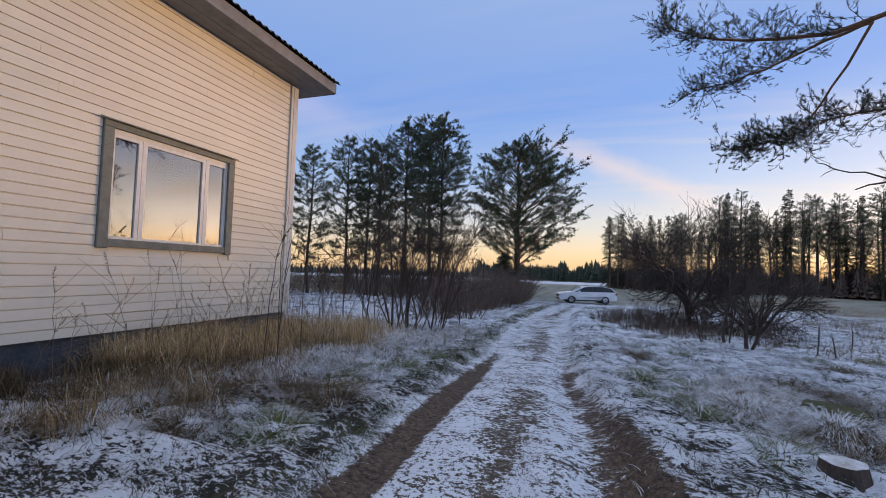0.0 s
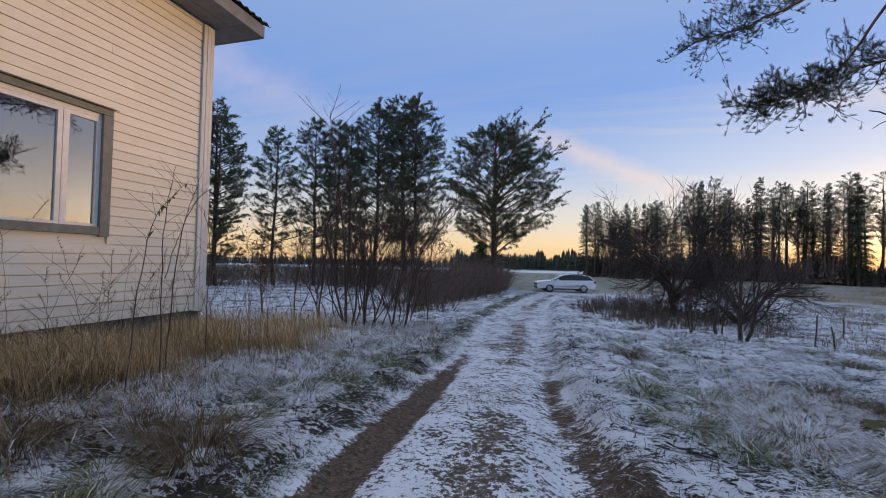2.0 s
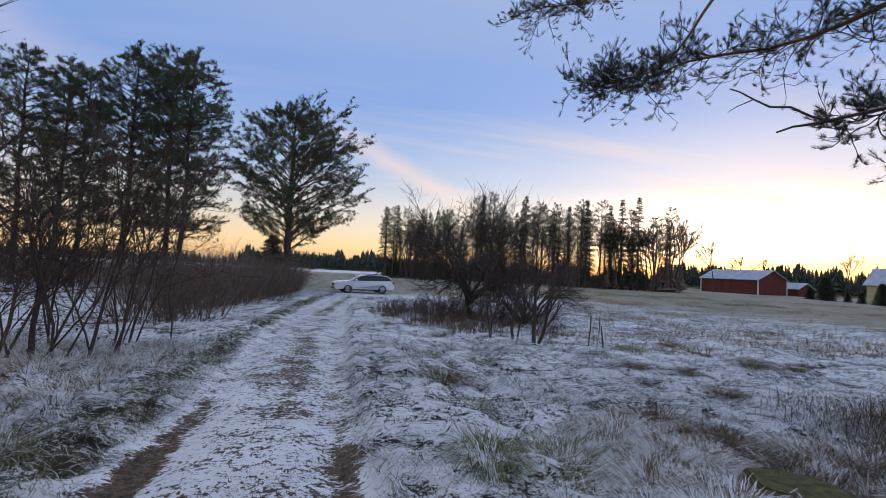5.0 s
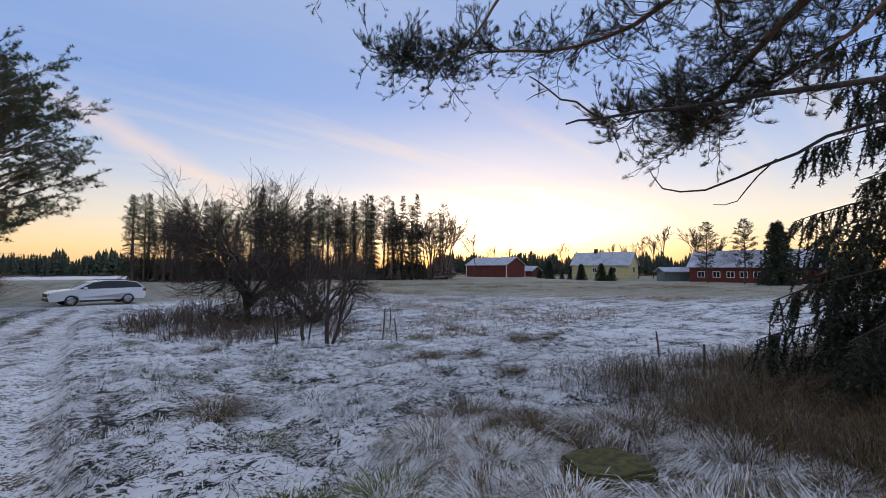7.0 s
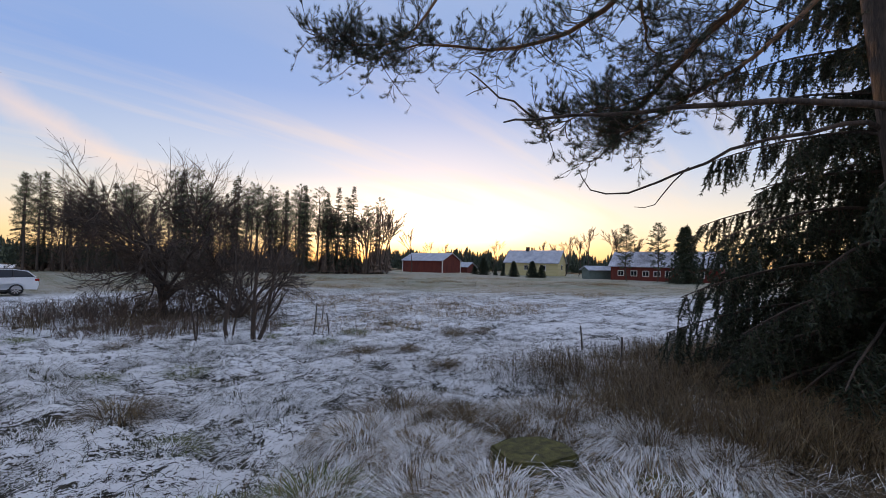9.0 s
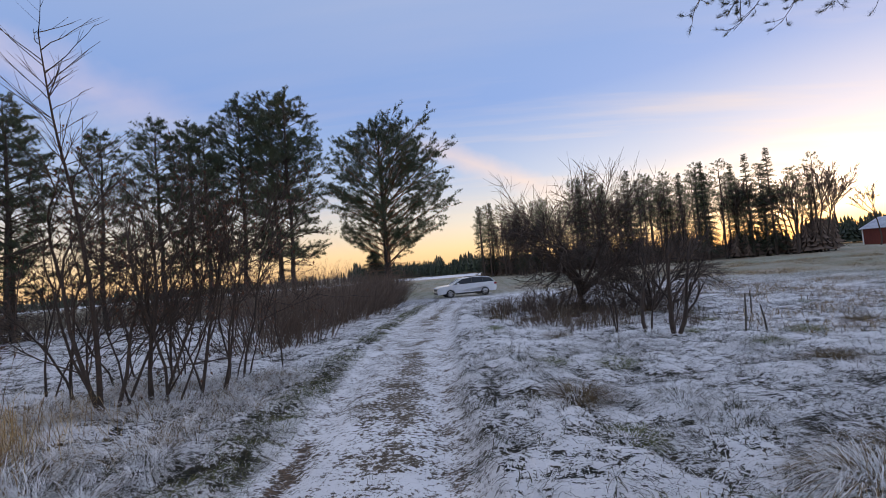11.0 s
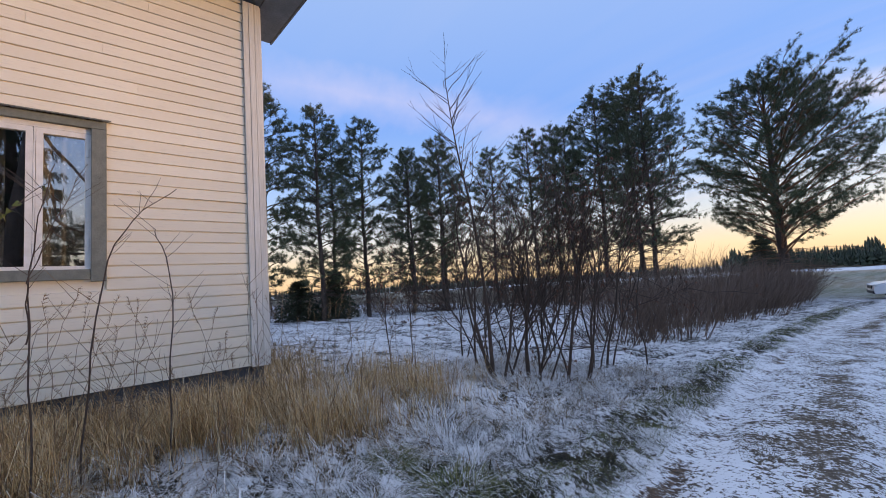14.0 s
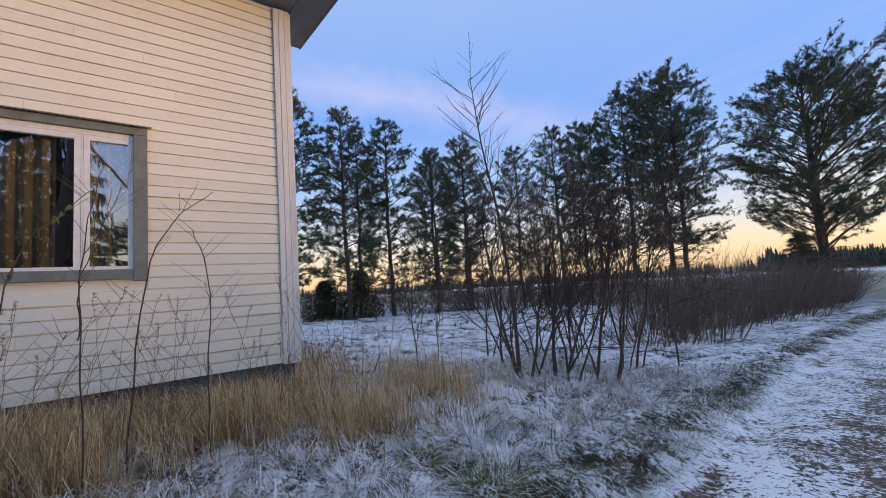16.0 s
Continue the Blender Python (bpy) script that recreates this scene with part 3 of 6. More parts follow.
def roof_sheets():
    """Corrugated sheets: waves run down the slope."""
    ys = np.arange(Y0 - 0.45, EY + 0.08, 0.019)
    wave = 0.018 * np.sin(ys * 2 * np.pi / 0.15)
    for name, xe, xr in (("roof_sheet", EX + 0.07, -9.73), ("roof_sheet", -14.4, -9.73)):
        g = Geo()
        rows = []
        for dz in (0.0, -0.012):
            for x in (xe, xr):
                z = EAVE + 0.225 + abs(x - xe) * 0.45 + wave + dz
                rows.append(np.stack([np.full_like(ys, x), ys, z], 1))
        n = len(ys)
        i = np.arange(n - 1)
        f = [np.stack([i + a * n, i + 1 + a * n, i + 1 + b * n, i + b * n], 1) for a, b in ((0, 1), (3, 2), (2, 0))]
        g.add(np.concatenate(rows), np.concatenate(f))
        part(name, g, M_sheet, house, "dark corrugated roof sheet")


roof_sheets()
for k in range(3):
    c0 = WY - 0.205 + k * 0.069
    part("corner_board", bevel_box(WX - 0.005, WX + 0.028 + 0.004 * (k == 1), c0, c0 + 0.065, 0.585, EAVE - 0.03, 0.003), M_corner, house, "white corner board")
part("corner_board", bevel_box(WX - 0.21, WX - 0.003, WY - 0.003, WY + 0.024, 0.585, EAVE - 0.03, 0.003), M_corner, house, "white corner board")

# window
win = new("window")
win["label"] = "three-light window, white sashes in a grey-green surround"
win.parent = house
for nm, box in (("trim_side", (3.535, 3.655, 1.655, 3.17)), ("trim_side", (5.465, 5.585, 1.655, 3.17)), ("trim_top", (3.535, 5.585, 3.172, 3.25)), ("trim_bottom", (3.657, 5.463, 1.675, 1.775))):
    part(nm, bevel_box(WX - 0.01, WX + (0.036 if nm != "trim_bottom" else 0.03), box[0], box[1], box[2], box[3], 0.004), M_trim, win)
cap = bmesh.new()
c = Geo()
c.add([(WX, 3.50, 3.275), (WX, 5.62, 3.275), (WX + 0.075, 5.62, 3.252), (WX + 0.075, 3.50, 3.252), (WX, 3.50, 3.29), (WX, 5.62, 3.29), (WX + 0.078, 5.62, 3.262), (WX + 0.078, 3.50, 3.262)], [(0, 1, 2, 3), (4, 7, 6, 5), (3, 2, 6, 7), (0, 3, 7, 4), (1, 5, 6, 2)])
cap.free()
part("drip_cap", c, M_trim, win, "thin weathered drip board")


def sash(y0, y1, z0=1.81, z1=3.07, bar=0.05):
    g = Geo()
    x0, x1 = WX - 0.055, WX - 0.012
    for a in ((y0 - bar, y0, z0 - bar, z1 + bar), (y1, y1 + bar, z0 - bar, z1 + bar), (y0, y1, z0 - bar, z0), (y0, y1, z1, z1 + bar)):
        g.box(x0, x1, a[0], a[1], a[2], a[3])
    s = part("sash", g, M_white, win)
    pane = Geo()
    pane.box(WX - 0.042, WX - 0.038, y0 - 0.004, y1 + 0.004, z0 - 0.004, z1 + 0.004)
    pn = part("pane", pane, M_glass, s)
    pn.visible_shadow = False
    return s


for y0, y1 in ((3.70, 4.00), (4.115, 5.0), (5.12, 5.42)):
    sash(y0, y1)
g = Geo()
for a in ((3.655, 3.66, 1.76, 3.15), (5.465, 5.47, 1.76, 3.15), (4.052, 4.062, 1.76, 3.12), (5.053, 5.067, 1.76, 3.12), (3.66, 5.465, 3.121, 3.17), (3.66, 5.465, 1.74, 1.759)):
    g.box(WX - 0.07, WX - 0.008, a[0], a[1], a[2], a[3])
part("window_frame", g, M_white, win)
for y in (5.435,):
    for z in (1.98, 2.88):
        part("hinge", bevel_box(WX - 0.013, WX - 0.001, y, y + 0.016, z, z + 0.09, 0.003), M_white, win)


def curtain(y0, y1, folds, seed):
    ys = np.linspace(y0, y1, 60)
    x = WX - 0.17 + 0.03 * np.sin(np.linspace(0, folds * 2 * np.pi, 60) + seed) + 0.012 * np.sin(ys * 53)
    g = Geo()
    g.add(np.concatenate([np.stack([x, ys, np.full(60, z)], 1) for z in (1.2, 3.3)]), [(i, i + 1, 61 + i, 60 + i) for i in range(59)])
    ob = part("curtain", g, M_lace, None, flat=False)
    tagged(ob, "white lace curtain hanging in soft folds", "curtain", "lace curtains")


curtain(4.0, 4.86, 7, 0)
curtain(5.08, 5.6, 3, 1)

# ---- plants ----


def limb_path(start, az, length, rise, droop, n=6, wob=0.06, g=None):
    """A limb that leaves start along az, rises and droops."""
    g = g or rng
    t = np.linspace(0, 1, n)
    d = np.array([math.sin(az), math.cos(az), 0.0])
    s = np.array([math.cos(az), -math.sin(az), 0.0])
    p = np.asarray(start) + np.outer(t * length, d) + np.outer(length * (rise * t - droop * t * t), [0, 0, 1.0])
    p = p + np.outer(np.cumsum(g.normal(0, wob * length / n, n)) * (t > 0), s)
    p[1:, 2] += np.cumsum(g.normal(0, wob * length / n * 0.6, n - 1))
    return p


def along(path, t):
    t = np.asarray(t) * (len(path) - 1)
    i = np.minimum(t.astype(int), len(path) - 2)
    f = (t - i)[:, None]
    return path[i] * (1 - f) + path[i + 1] * f, path[i + 1] - path[i]


def pine(name, label, height, crown_base, reach, seed, lean=(0, 0), limbs=46, tufts=11, skew=(0, 0), thick=0.16, dense=1.0, m=None, group="", rising=0.5, needle=0.19, per=11, low=0.30, wide=0.0085, sag=0.25, peak=0.42, power=2.2):
    g = np.random.default_rng(seed)
    root = thing(name, label, "tree", group, m=m)
    n = 12
    t = np.linspace(0, 1, n)
    tr = np.stack([lean[0] * t ** 1.3 + np.cumsum(g.normal(0, 0.05, n)), lean[1] * t ** 1.3 + np.cumsum(g.normal(0, 0.05, n)), height * t], 1)
    tr[0, :2] = 0
    tr[0, 2] = -0.25
    rad = thick * (1 - t) ** 0.75 + 0.015
    tg = Geo()
    tg.tube(tr, rad, 8)
    part("trunk", tg, M_bark, root, flat=False)
    bg, P, D = Geo(), [], []
    for i in range(limbs):
        u = crown_base + (0.985 - crown_base) * ((i + g.uniform(0, 1)) / limbs) ** 0.9
        st, _ = along(tr, [u])
        v = (u - crown_base) / (1 - crown_base)
        az = i * 2.399 + g.normal(0, 0.4)
        prof = low + (0.8 - low) * v / peak if v < peak else 0.8 * (1 - ((v - peak) / (1.02 - peak)) ** power)
        ln = reach * max(prof, 0.12) * g.uniform(0.78, 1.04)
        ln *= 1 + skew[0] * math.sin(az) + skew[1] * math.cos(az)
        path = limb_path(st[0], az, ln, rising + 0.35 * v * v + g.normal(0, 0.1), 0.12 + sag * (1 - v), 6, 0.10, g)
        r0 = 0.012 + 0.014 * ln
        bg.tube(path, np.linspace(r0, 0.006, 6), 4)
        ns = int(5 + ln * 2.6)
        for k in range(ns):
            w_ = g.uniform(0.25, 1.0)
            sp, dr = along(path, [w_])
            a2 = az + g.choice([-1, 1]) * g.uniform(0.35, 1.15) if w_ < 0.93 else az + g.normal(0, 0.3)
            sl = (0.25 + 0.42 * ln * (1 - 0.55 * w_)) * g.uniform(0.6, 1.1)
            sub = limb_path(sp[0], a2, sl, -0.1 + 1.05 * g.uniform(), 0.05, 4, 0.15, g)
            bg.tube(sub, np.linspace(0.013, 0.005, 4), 3)
            kk = max(2, int(tufts * dense * (0.42 + 0.75 * sl)))
            tt = g.uniform(0.35, 1.0, kk)
            tt[0] = 1.0
            q, _ = along(sub, tt)
            P.append(q + g.normal(0, 0.05, q.shape))
            D.append(np.repeat((sub[-1] - sub[0] + [0, 0, 0.3 * sl + 0.4])[None], kk, 0))
    # dead twigs on the bare stem
    for i in range(60):
        u = g.uniform(0.08, crown_base + 0.05)
        st, _ = along(tr, [u])
        path = limb_path(st[0], g.uniform(0, 6.3), g.uniform(0.5, 1.9) * reach / 3, 0.12, 0.25, 5, 0.12, g)
        bg.tube(path, np.linspace(0.018, 0.004, 5), 3)
    part("branchwork", bg, M_bark_red if thick > 0.2 else M_bark, root)["kind"] = "stuff"
    cg = Geo()
    cg.needles(np.concatenate(P), np.concatenate(D), per, needle, wide, 0.75, seed + 5)
    part("crown", cg, M_needle, root)["kind"] = "stuff"
    return root


def spruce(name, label, height, reach, seed, m=None, group="", layers=34, per=26, base=0.06, needle=0.34, wide=0.022):
    g = np.random.default_rng(seed)
    root = thing(name, label, "tree", group, m=m)
    tg = Geo()
    tg.tube([(0, 0, -0.3), (0, 0, height * 0.5), (0, 0, height)], [height * 0.014 + 0.03, height * 0.009, 0.01], 7)
    part("trunk", tg, M_bark, root, flat=False)
    P, D, bg = [], [], Geo()
    for i in range(layers):
        v = (i + g.uniform(0, 0.8)) / layers
        z = height * (base + (1 - base) * v)
        for k in range(8):
            ln = reach * (1 - v) ** 0.85 * g.uniform(0.75, 1.1) + 0.12
            path = limb_path((0, 0, z + g.uniform(-0.5, 0.5) * height / layers), k * 0.785 + i * 0.5 + g.normal(0, 0.15), ln, 0.05 + 0.2 * v, 0.35 * (1 - v) + 0.1, 5, 0.06, g)
            bg.tube(path, np.linspace(0.012 + 0.01 * ln, 0.004, 5), 3)
            q, d = along(path, np.linspace(0.12, 1, max(4, int(ln * 5))))
            P.append(q)
            D.append(d * 0 + (path[-1] - path[0]) + [0, 0, -0.3 * ln])
    part("branchwork", bg, M_bark, root)["kind"] = "stuff"
    cg = Geo()
    cg.needles(np.concatenate(P), np.concatenate(D), per // 2, needle, wide, 0.62, seed)
    part("crown", cg, M_spruce, root)["kind"] = "stuff"
    return root


def bare_branches(geo, start, direction, length, radius, depth, g, split=3, spread=0.55, tips=None, gravity=0.0, sides=4, shrink=0.62, rmin=0.0025):
    d = np.asarray(direction, float)
    d = d / np.linalg.norm(d)
    n = 5 if depth > 1 else 3
    pts = [np.asarray(start, float)]
    for i in range(n - 1):
        d = d + g.normal(0, 0.13, 3) + [0, 0, gravity]
        d /= np.linalg.norm(d)
        pts.append(pts[-1] + d * length / (n - 1))
    pts = np.array(pts)
    geo.tube(pts, np.linspace(radius, radius * 0.55, n), max(3, sides))
    if depth == 0:
        if tips is not None:
            tips.append((pts[-1], d))
        return
    for k in range(split):
        u = g.uniform(0.3, 1.0) if k else 1.0
        sp, _ = along(pts, [u])
        nd = d + g.normal(0, spread, 3)
        bare_branches(geo, sp[0], nd, length * shrink * g.uniform(0.75, 1.2), max(radius * 0.52, rmin), depth - 1, g, split, spread, tips, gravity, sides - 1, shrink, rmin)


def bare_tree(name, label, stems, seed, mat, depth=3, split=4, category="tree", group="", m=None, gravity=0.02, spread=0.5, shrink=0.62, leaf=0, rmin=0.0025):
    """stems: start, direction, length, radius for each stem from the root."""
    g = np.random.default_rng(seed)
    root = thing(name, label, category, group, m=m)
    tips = []
    for s, d, ln, r in stems:
        geo = Geo()
        bare_branches(geo, s, d, ln, r, depth, g, split, spread, tips, gravity, 6, shrink, rmin)
        part("stem", geo, mat, root)
    if leaf and tips:
        geo = Geo()
        pick = [tips[i] for i in g.choice(len(tips), min(leaf, len(tips)), False)]
        geo.needles(np.array([q[0] for q in pick]), np.array([[0, 0, -1.0]] * len(pick)), 2, 0.05, 0.015, 0.5, seed)
        part("leaves", geo, M_leaf, root)
    return root


def at(az, r, ex=0.0, ey=0.0):
    a = radians(az)
    x, y = ex + r * math.sin(a), ey + r * math.cos(a)
    return x, y, gz(x, y)


# the lone pine by the road end
x, y = -5.95, 37.8
pine("lone_pine", "broad lone Scots pine with a rounded open crown", 13.5, 0.18, 6.1, 11, limbs=104, tufts=11, skew=(0.12, 0), thick=0.30, m=pose(x, y, gz(x, y)), rising=0.72, dense=1.0, needle=0.22, per=12, low=0.66, wide=0.0095, sag=0.05, peak=0.34, power=2.1)

# the pair of dense tall pines and the row behind the yard
row = "row of pines behind the yard"
models = [
    pine("pine_tree", "tall slender pine with a bare lower trunk", 15.6, 0.2, 3.7, 21, limbs=84, m=pose(-11.9, 34.3, gz(-11.9, 34.3)), group=row, thick=0.17, dense=1.2, low=0.6),
    pine("pine_tree", "slim pine with a narrow ragged crown", 13.8, 0.2, 2.7, 22, limbs=76, m=pose(-19.8, 32.4, gz(-19.8, 32.4)), group=row, thick=0.14, low=0.5),
    pine("pine_tree", "tall pine with dense dark green crown", 14.3, 0.12, 2.9, 23, limbs=80, m=pose(-26.4, 17.9, gz(-26.4, 17.9)), group=row, thick=0.17, dense=1.2, low=0.7),
]
for k, (x, y, s, rz) in enumerate([(-13.5, 35.9, 1.05, 70), (-18.3, 33.6, 1.0, 40), (-17.2, 33.0, 0.95, 200), (-22.6, 31.0, 0.92, 130), (-26.7, 29.0, 1.02, 300), (-25.7, 24.7, 0.9, 250), (-26.7, 21.5, 1.0, 80), (-27.4, 14.6, 1.05, 190), (-28.4, 11.8, 1.05, 20), (-15.4, 34.6, 1.0, 350), (-29.2, 27.5, 0.95, 10), (-24.6, 27.2, 0.9, 100), (-28.0, 19.6, 0.95, 210)]):
    src = models[(0, 1, 1, 1, 2, 1, 2, 2, 2, 0, 2, 1, 1)[k]]
    copy_thing(src, pose(x, y, gz(x, y), 0, 0, rz) @ Matrix.Diagonal((s, s, s, 1)))

# the apple tree thicket on the meadow's edge
x, y = 4.4, 21.4
g0 = np.random.default_rng(3)
stems = [((0, 0, -0.1), (-0.08, 0.05, 1.0), 1.5, 0.13)] + [((-0.05, 0.03, 0.75 + 0.09 * k), (0.8 * math.sin(a), 0.8 * math.cos(a), 0.75), 1.9, 0.07) for k, a in enumerate(np.arange(7) * 0.9)]
bare_tree("apple_tree", "old bare apple tree with dense dark twigs", stems, 31, M_twig, 4, 5, m=pose(x, y, gz(x, y)), gravity=0.0, spread=0.55, shrink=0.72, rmin=0.006)
bare_tree("apple_tree", "bare bushy apple tree with spreading low branches", [((0, 0, -0.1), (0.5 * math.sin(a), 0.5 * math.cos(a), 0.9), 1.6, 0.06) for a in np.arange(6) * 1.05], 32, M_twig, 4, 5, m=pose(6.6, 21.0, gz(6.6, 21.0)), gravity=0.0, spread=0.55, shrink=0.70, rmin=0.006)

x, y = 4.5, 14.9
bare_tree("young_tree", "slim bare young tree with several dark stems", [((0, 0, -0.1), (-0.1, 0.1, 1), 1.6, 0.06), ((0.1, 0, -0.1), (0.28, -0.05, 1), 1.5, 0.05), ((-0.45, 0.3, -0.1), (-0.15, 0.1, 1), 1.4, 0.05), ((-0.35, 0.3, -0.1), (0.1, 0.2, 1), 1.2, 0.025), ((0.1, 0.1, 0.2), (0.5, 0.2, 0.8), 1.0, 0.018)], 33, M_twig, 3, 4, m=pose(x, y, gz(x, y)), gravity=0.02, spread=0.24, shrink=0.46)
bare_tree("young_tree", "low bare sapling bent to the side", [((0, 0, -0.1), (-0.3, 0, 1), 1.0, 0.02), ((0, 0.1, -0.1), (0.35, 0.1, 1), 0.9, 0.02)], 34, M_twig, 3, 3, m=pose(3.5, 15.6, gz(3.5, 15.6)), gravity=0.02)

# thin saplings beyond the house corner
sap = "bare saplings beyond the house"
SAPS = [(-4.75, 10.1, [((0, 0, -0.1), (-0.24, -0.14, 1), 2.2, 0.035), ((0.05, 0.1, -0.1), (-0.5, 0.1, 1), 1.7, 0.025), ((0.05, 0.15, -0.1), (-0.05, 0.3, 1), 2.0, 0.03)]),
        (-4.55, 10.7, [((0, 0, -0.1), (0.02, 0.1, 1), 2.1, 0.035), ((0.06, 0.08, -0.1), (0.3, 0.2, 1), 1.8, 0.025), ((-0.08, 0.05, -0.1), (-0.25, 0.1, 1), 1.9, 0.025), ((0.1, 0, -0.1), (0.5, 0, 1), 1.3, 0.018)]),
        (-3.95, 10.8, [((0, 0, -0.1), (0.22, 0.1, 1), 1.9, 0.03), ((0.05, 0.05, -0.1), (-0.3, 0.1, 1), 1.7, 0.022)]),
        (-3.7, 10.9, [((0, 0, -0.1), (0.28, 0.15, 1), 1.8, 0.025), ((0.03, 0.05, -0.1), (0.1, 0.1, 1), 1.7, 0.022)]),
        (-5.9, 10.9, [((0, 0, -0.1), (0.05, 0.1, 1), 1.9, 0.028), ((0.1, 0, -0.1), (-0.2, 0, 1), 1.7, 0.022)]),
        (-5.3, 12.2, [((0, 0, -0.1), (0.1, 0, 1), 2.0, 0.028), ((0, 0.1, -0.1), (-0.25, 0.1, 1), 1.8, 0.022)]),
        (-6.6, 12.0, [((0, 0, -0.1), (-0.1, 0, 1), 1.7, 0.025)]), (-4.3, 12.6, [((0, 0, -0.1), (0.1, 0.1, 1), 2.1, 0.028), ((0.1, 0, -0.1), (0.3, 0, 1), 1.7, 0.02)]),
        (-7.2, 10.4, [((0, 0, -0.1), (0.1, 0.1, 1), 1.3, 0.016)]), (-6.3, 9.3, [((0, 0, -0.1), (0.1, -0.1, 1), 1.1, 0.014)]), (-3.9, 13.4, [((0, 0, -0.1), (0.15, 0, 1), 1.7, 0.02)])]
gs_ = np.random.default_rng(77)
for k in range(7):
    x, y = gs_.uniform(-7.6, -3.5), gs_.uniform(9.6, 14.5)
    SAPS.append((x, y, [((0, 0, -0.1), (gs_.normal(0, 0.15), gs_.normal(0, 0.15), 1), gs_.uniform(1.5, 2.3), 0.024), ((0.08, 0.05, -0.1), (gs_.normal(0, 0.25), gs_.normal(0, 0.25), 1), gs_.uniform(1.2, 1.9), 0.018)]))
for k, (x, y, st) in enumerate(SAPS):
    st = [(a, b, ln * 1.1, r * 0.8) for a, b, ln, r in st]
    bare_tree("sapling", "thin bare dark-stemmed sapling with fine reddish twigs", st, 50 + k, M_twig, 3, 5, group=sap, m=pose(x, y, gz(x, y)), gravity=0.03, spread=0.42, shrink=0.52, leaf=140, rmin=0.0034)

# shrubs: the hedge by the track, thickets under the apple trees and behind the pines


def shrub(name, label, n, height, radius, seed, group, m, depth=2, split=3):
    g = np.random.default_rng(seed)
    root = thing(name, label, "shrub", group, m=m)
    geo = Geo()
    for i in range(n):
        a, r = g.uniform(0, 6.283), radius * math.sqrt(g.uniform())
        d = (0.55 * math.sin(a) * r / radius + g.normal(0, 0.18), 0.55 * math.cos(a) * r / radius + g.normal(0, 0.18), 1)
        bare_branches(geo, (r * math.sin(a), r * math.cos(a), -0.1), d, height * g.uniform(0.5, 0.85), 0.012, depth, g, split, 0.35, None, 0.05, 3, 0.5)
    part("twig_mass", geo, M_hedge, root)["kind"] = "stuff"
    return root


hedge = "hedge along the track"
sh = [shrub("hedge_shrub", "leafless reddish-brown hedge shrub with upright twigs", 60, 1.95, 0.8, 61, hedge, pose(-5.6, 16.4, gz(-5.6, 16.4))),
      shrub("hedge_shrub", "leafless reddish-brown hedge shrub with upright twigs", 60, 1.85, 0.9, 62, hedge, pose(-5.0, 17.8, gz(-5.0, 17.8)))]
g0 = np.random.default_rng(5)
for k in range(26):
    y = 18.2 + k * 0.8 + g0.normal(0, 0.3)
    x = np.interp(y, [16, 19, 23, 30, 39], [-5.4, -5.2, -4.9, -4.8, -5.0]) - abs(g0.normal(0, 0.8)) - 0.2
    s = g0.uniform(0.72, 1.2) * (1 + 0.1 * (y > 26))
    copy_thing(sh[k % 2], pose(x, y, gz(x, y), 0, 0, g0.uniform(0, 360)) @ Matrix.Diagonal((s, s, s, 1)))
th = "low thicket shrubs round the apple trees"
bs = shrub("thicket_shrub", "low dense brown leafless thicket shrub", 50, 0.75, 0.9, 63, th, pose(2.9, 20.6, gz(2.9, 20.6)), 2, 4)
for x, y, s in ((2.2, 21.6, 1.1), (3.4, 22.2, 1.2), (5.6, 22.2, 1.1), (6.8, 22.6, 1.0), (4.4, 23.0, 1.3), (1.4, 22.6, 0.9), (8.0, 22.4, 0.8), (1.7, 17.8, 0.55), (2.4, 18.3, 0.6), (3.4, 17.9, 0.6), (4.3, 18.5, 0.6), (1.1, 21.5, 0.6), (5.5, 16.5, 0.45), (2.9, 16.6, 0.45)):
    copy_thing(bs, pose(x, y, gz(x, y), 0, 0, g0.uniform(0, 360)) @ Matrix.Diagonal((s, s, s, 1)))
yd = "bare shrubs behind the pines"
ys_ = shrub("yard_shrub", "dark leafless shrub under the pines", 52, 1.9, 1.3, 64, yd, pose(-21, 35, gz(-21, 35)), 2, 3)
for k in range(44):
    a = -76 + k * 1.45 + g0.normal(0, 0.7)
    x, y, z = at(a, g0.uniform(33, 40), -0.3, 5.2)
    s = g0.uniform(0.7, 1.25)
    copy_thing(ys_, pose(x, y, z, 0, 0, g0.uniform(0, 360)) @ Matrix.Diagonal((s * 1.4, s * 1.4, s, 1)))
spruce("young_spruce", "low dark young spruce under the pines", 3.2, 1.7, 71, pose(*at(-62.5, 30, -0.3, 5.2)), "young spruces", 16)
spruce("young_spruce", "low dark young spruce under the pines", 2.6, 1.8, 72, pose(*at(-67.0, 30, -0.3, 5.2)), "young spruces", 14)
spruce("young_spruce", "dark bushy spruce beside the lone pine", 4.6, 2.2, 73, pose(*at(-10.5, 46)), "young spruces", 18)

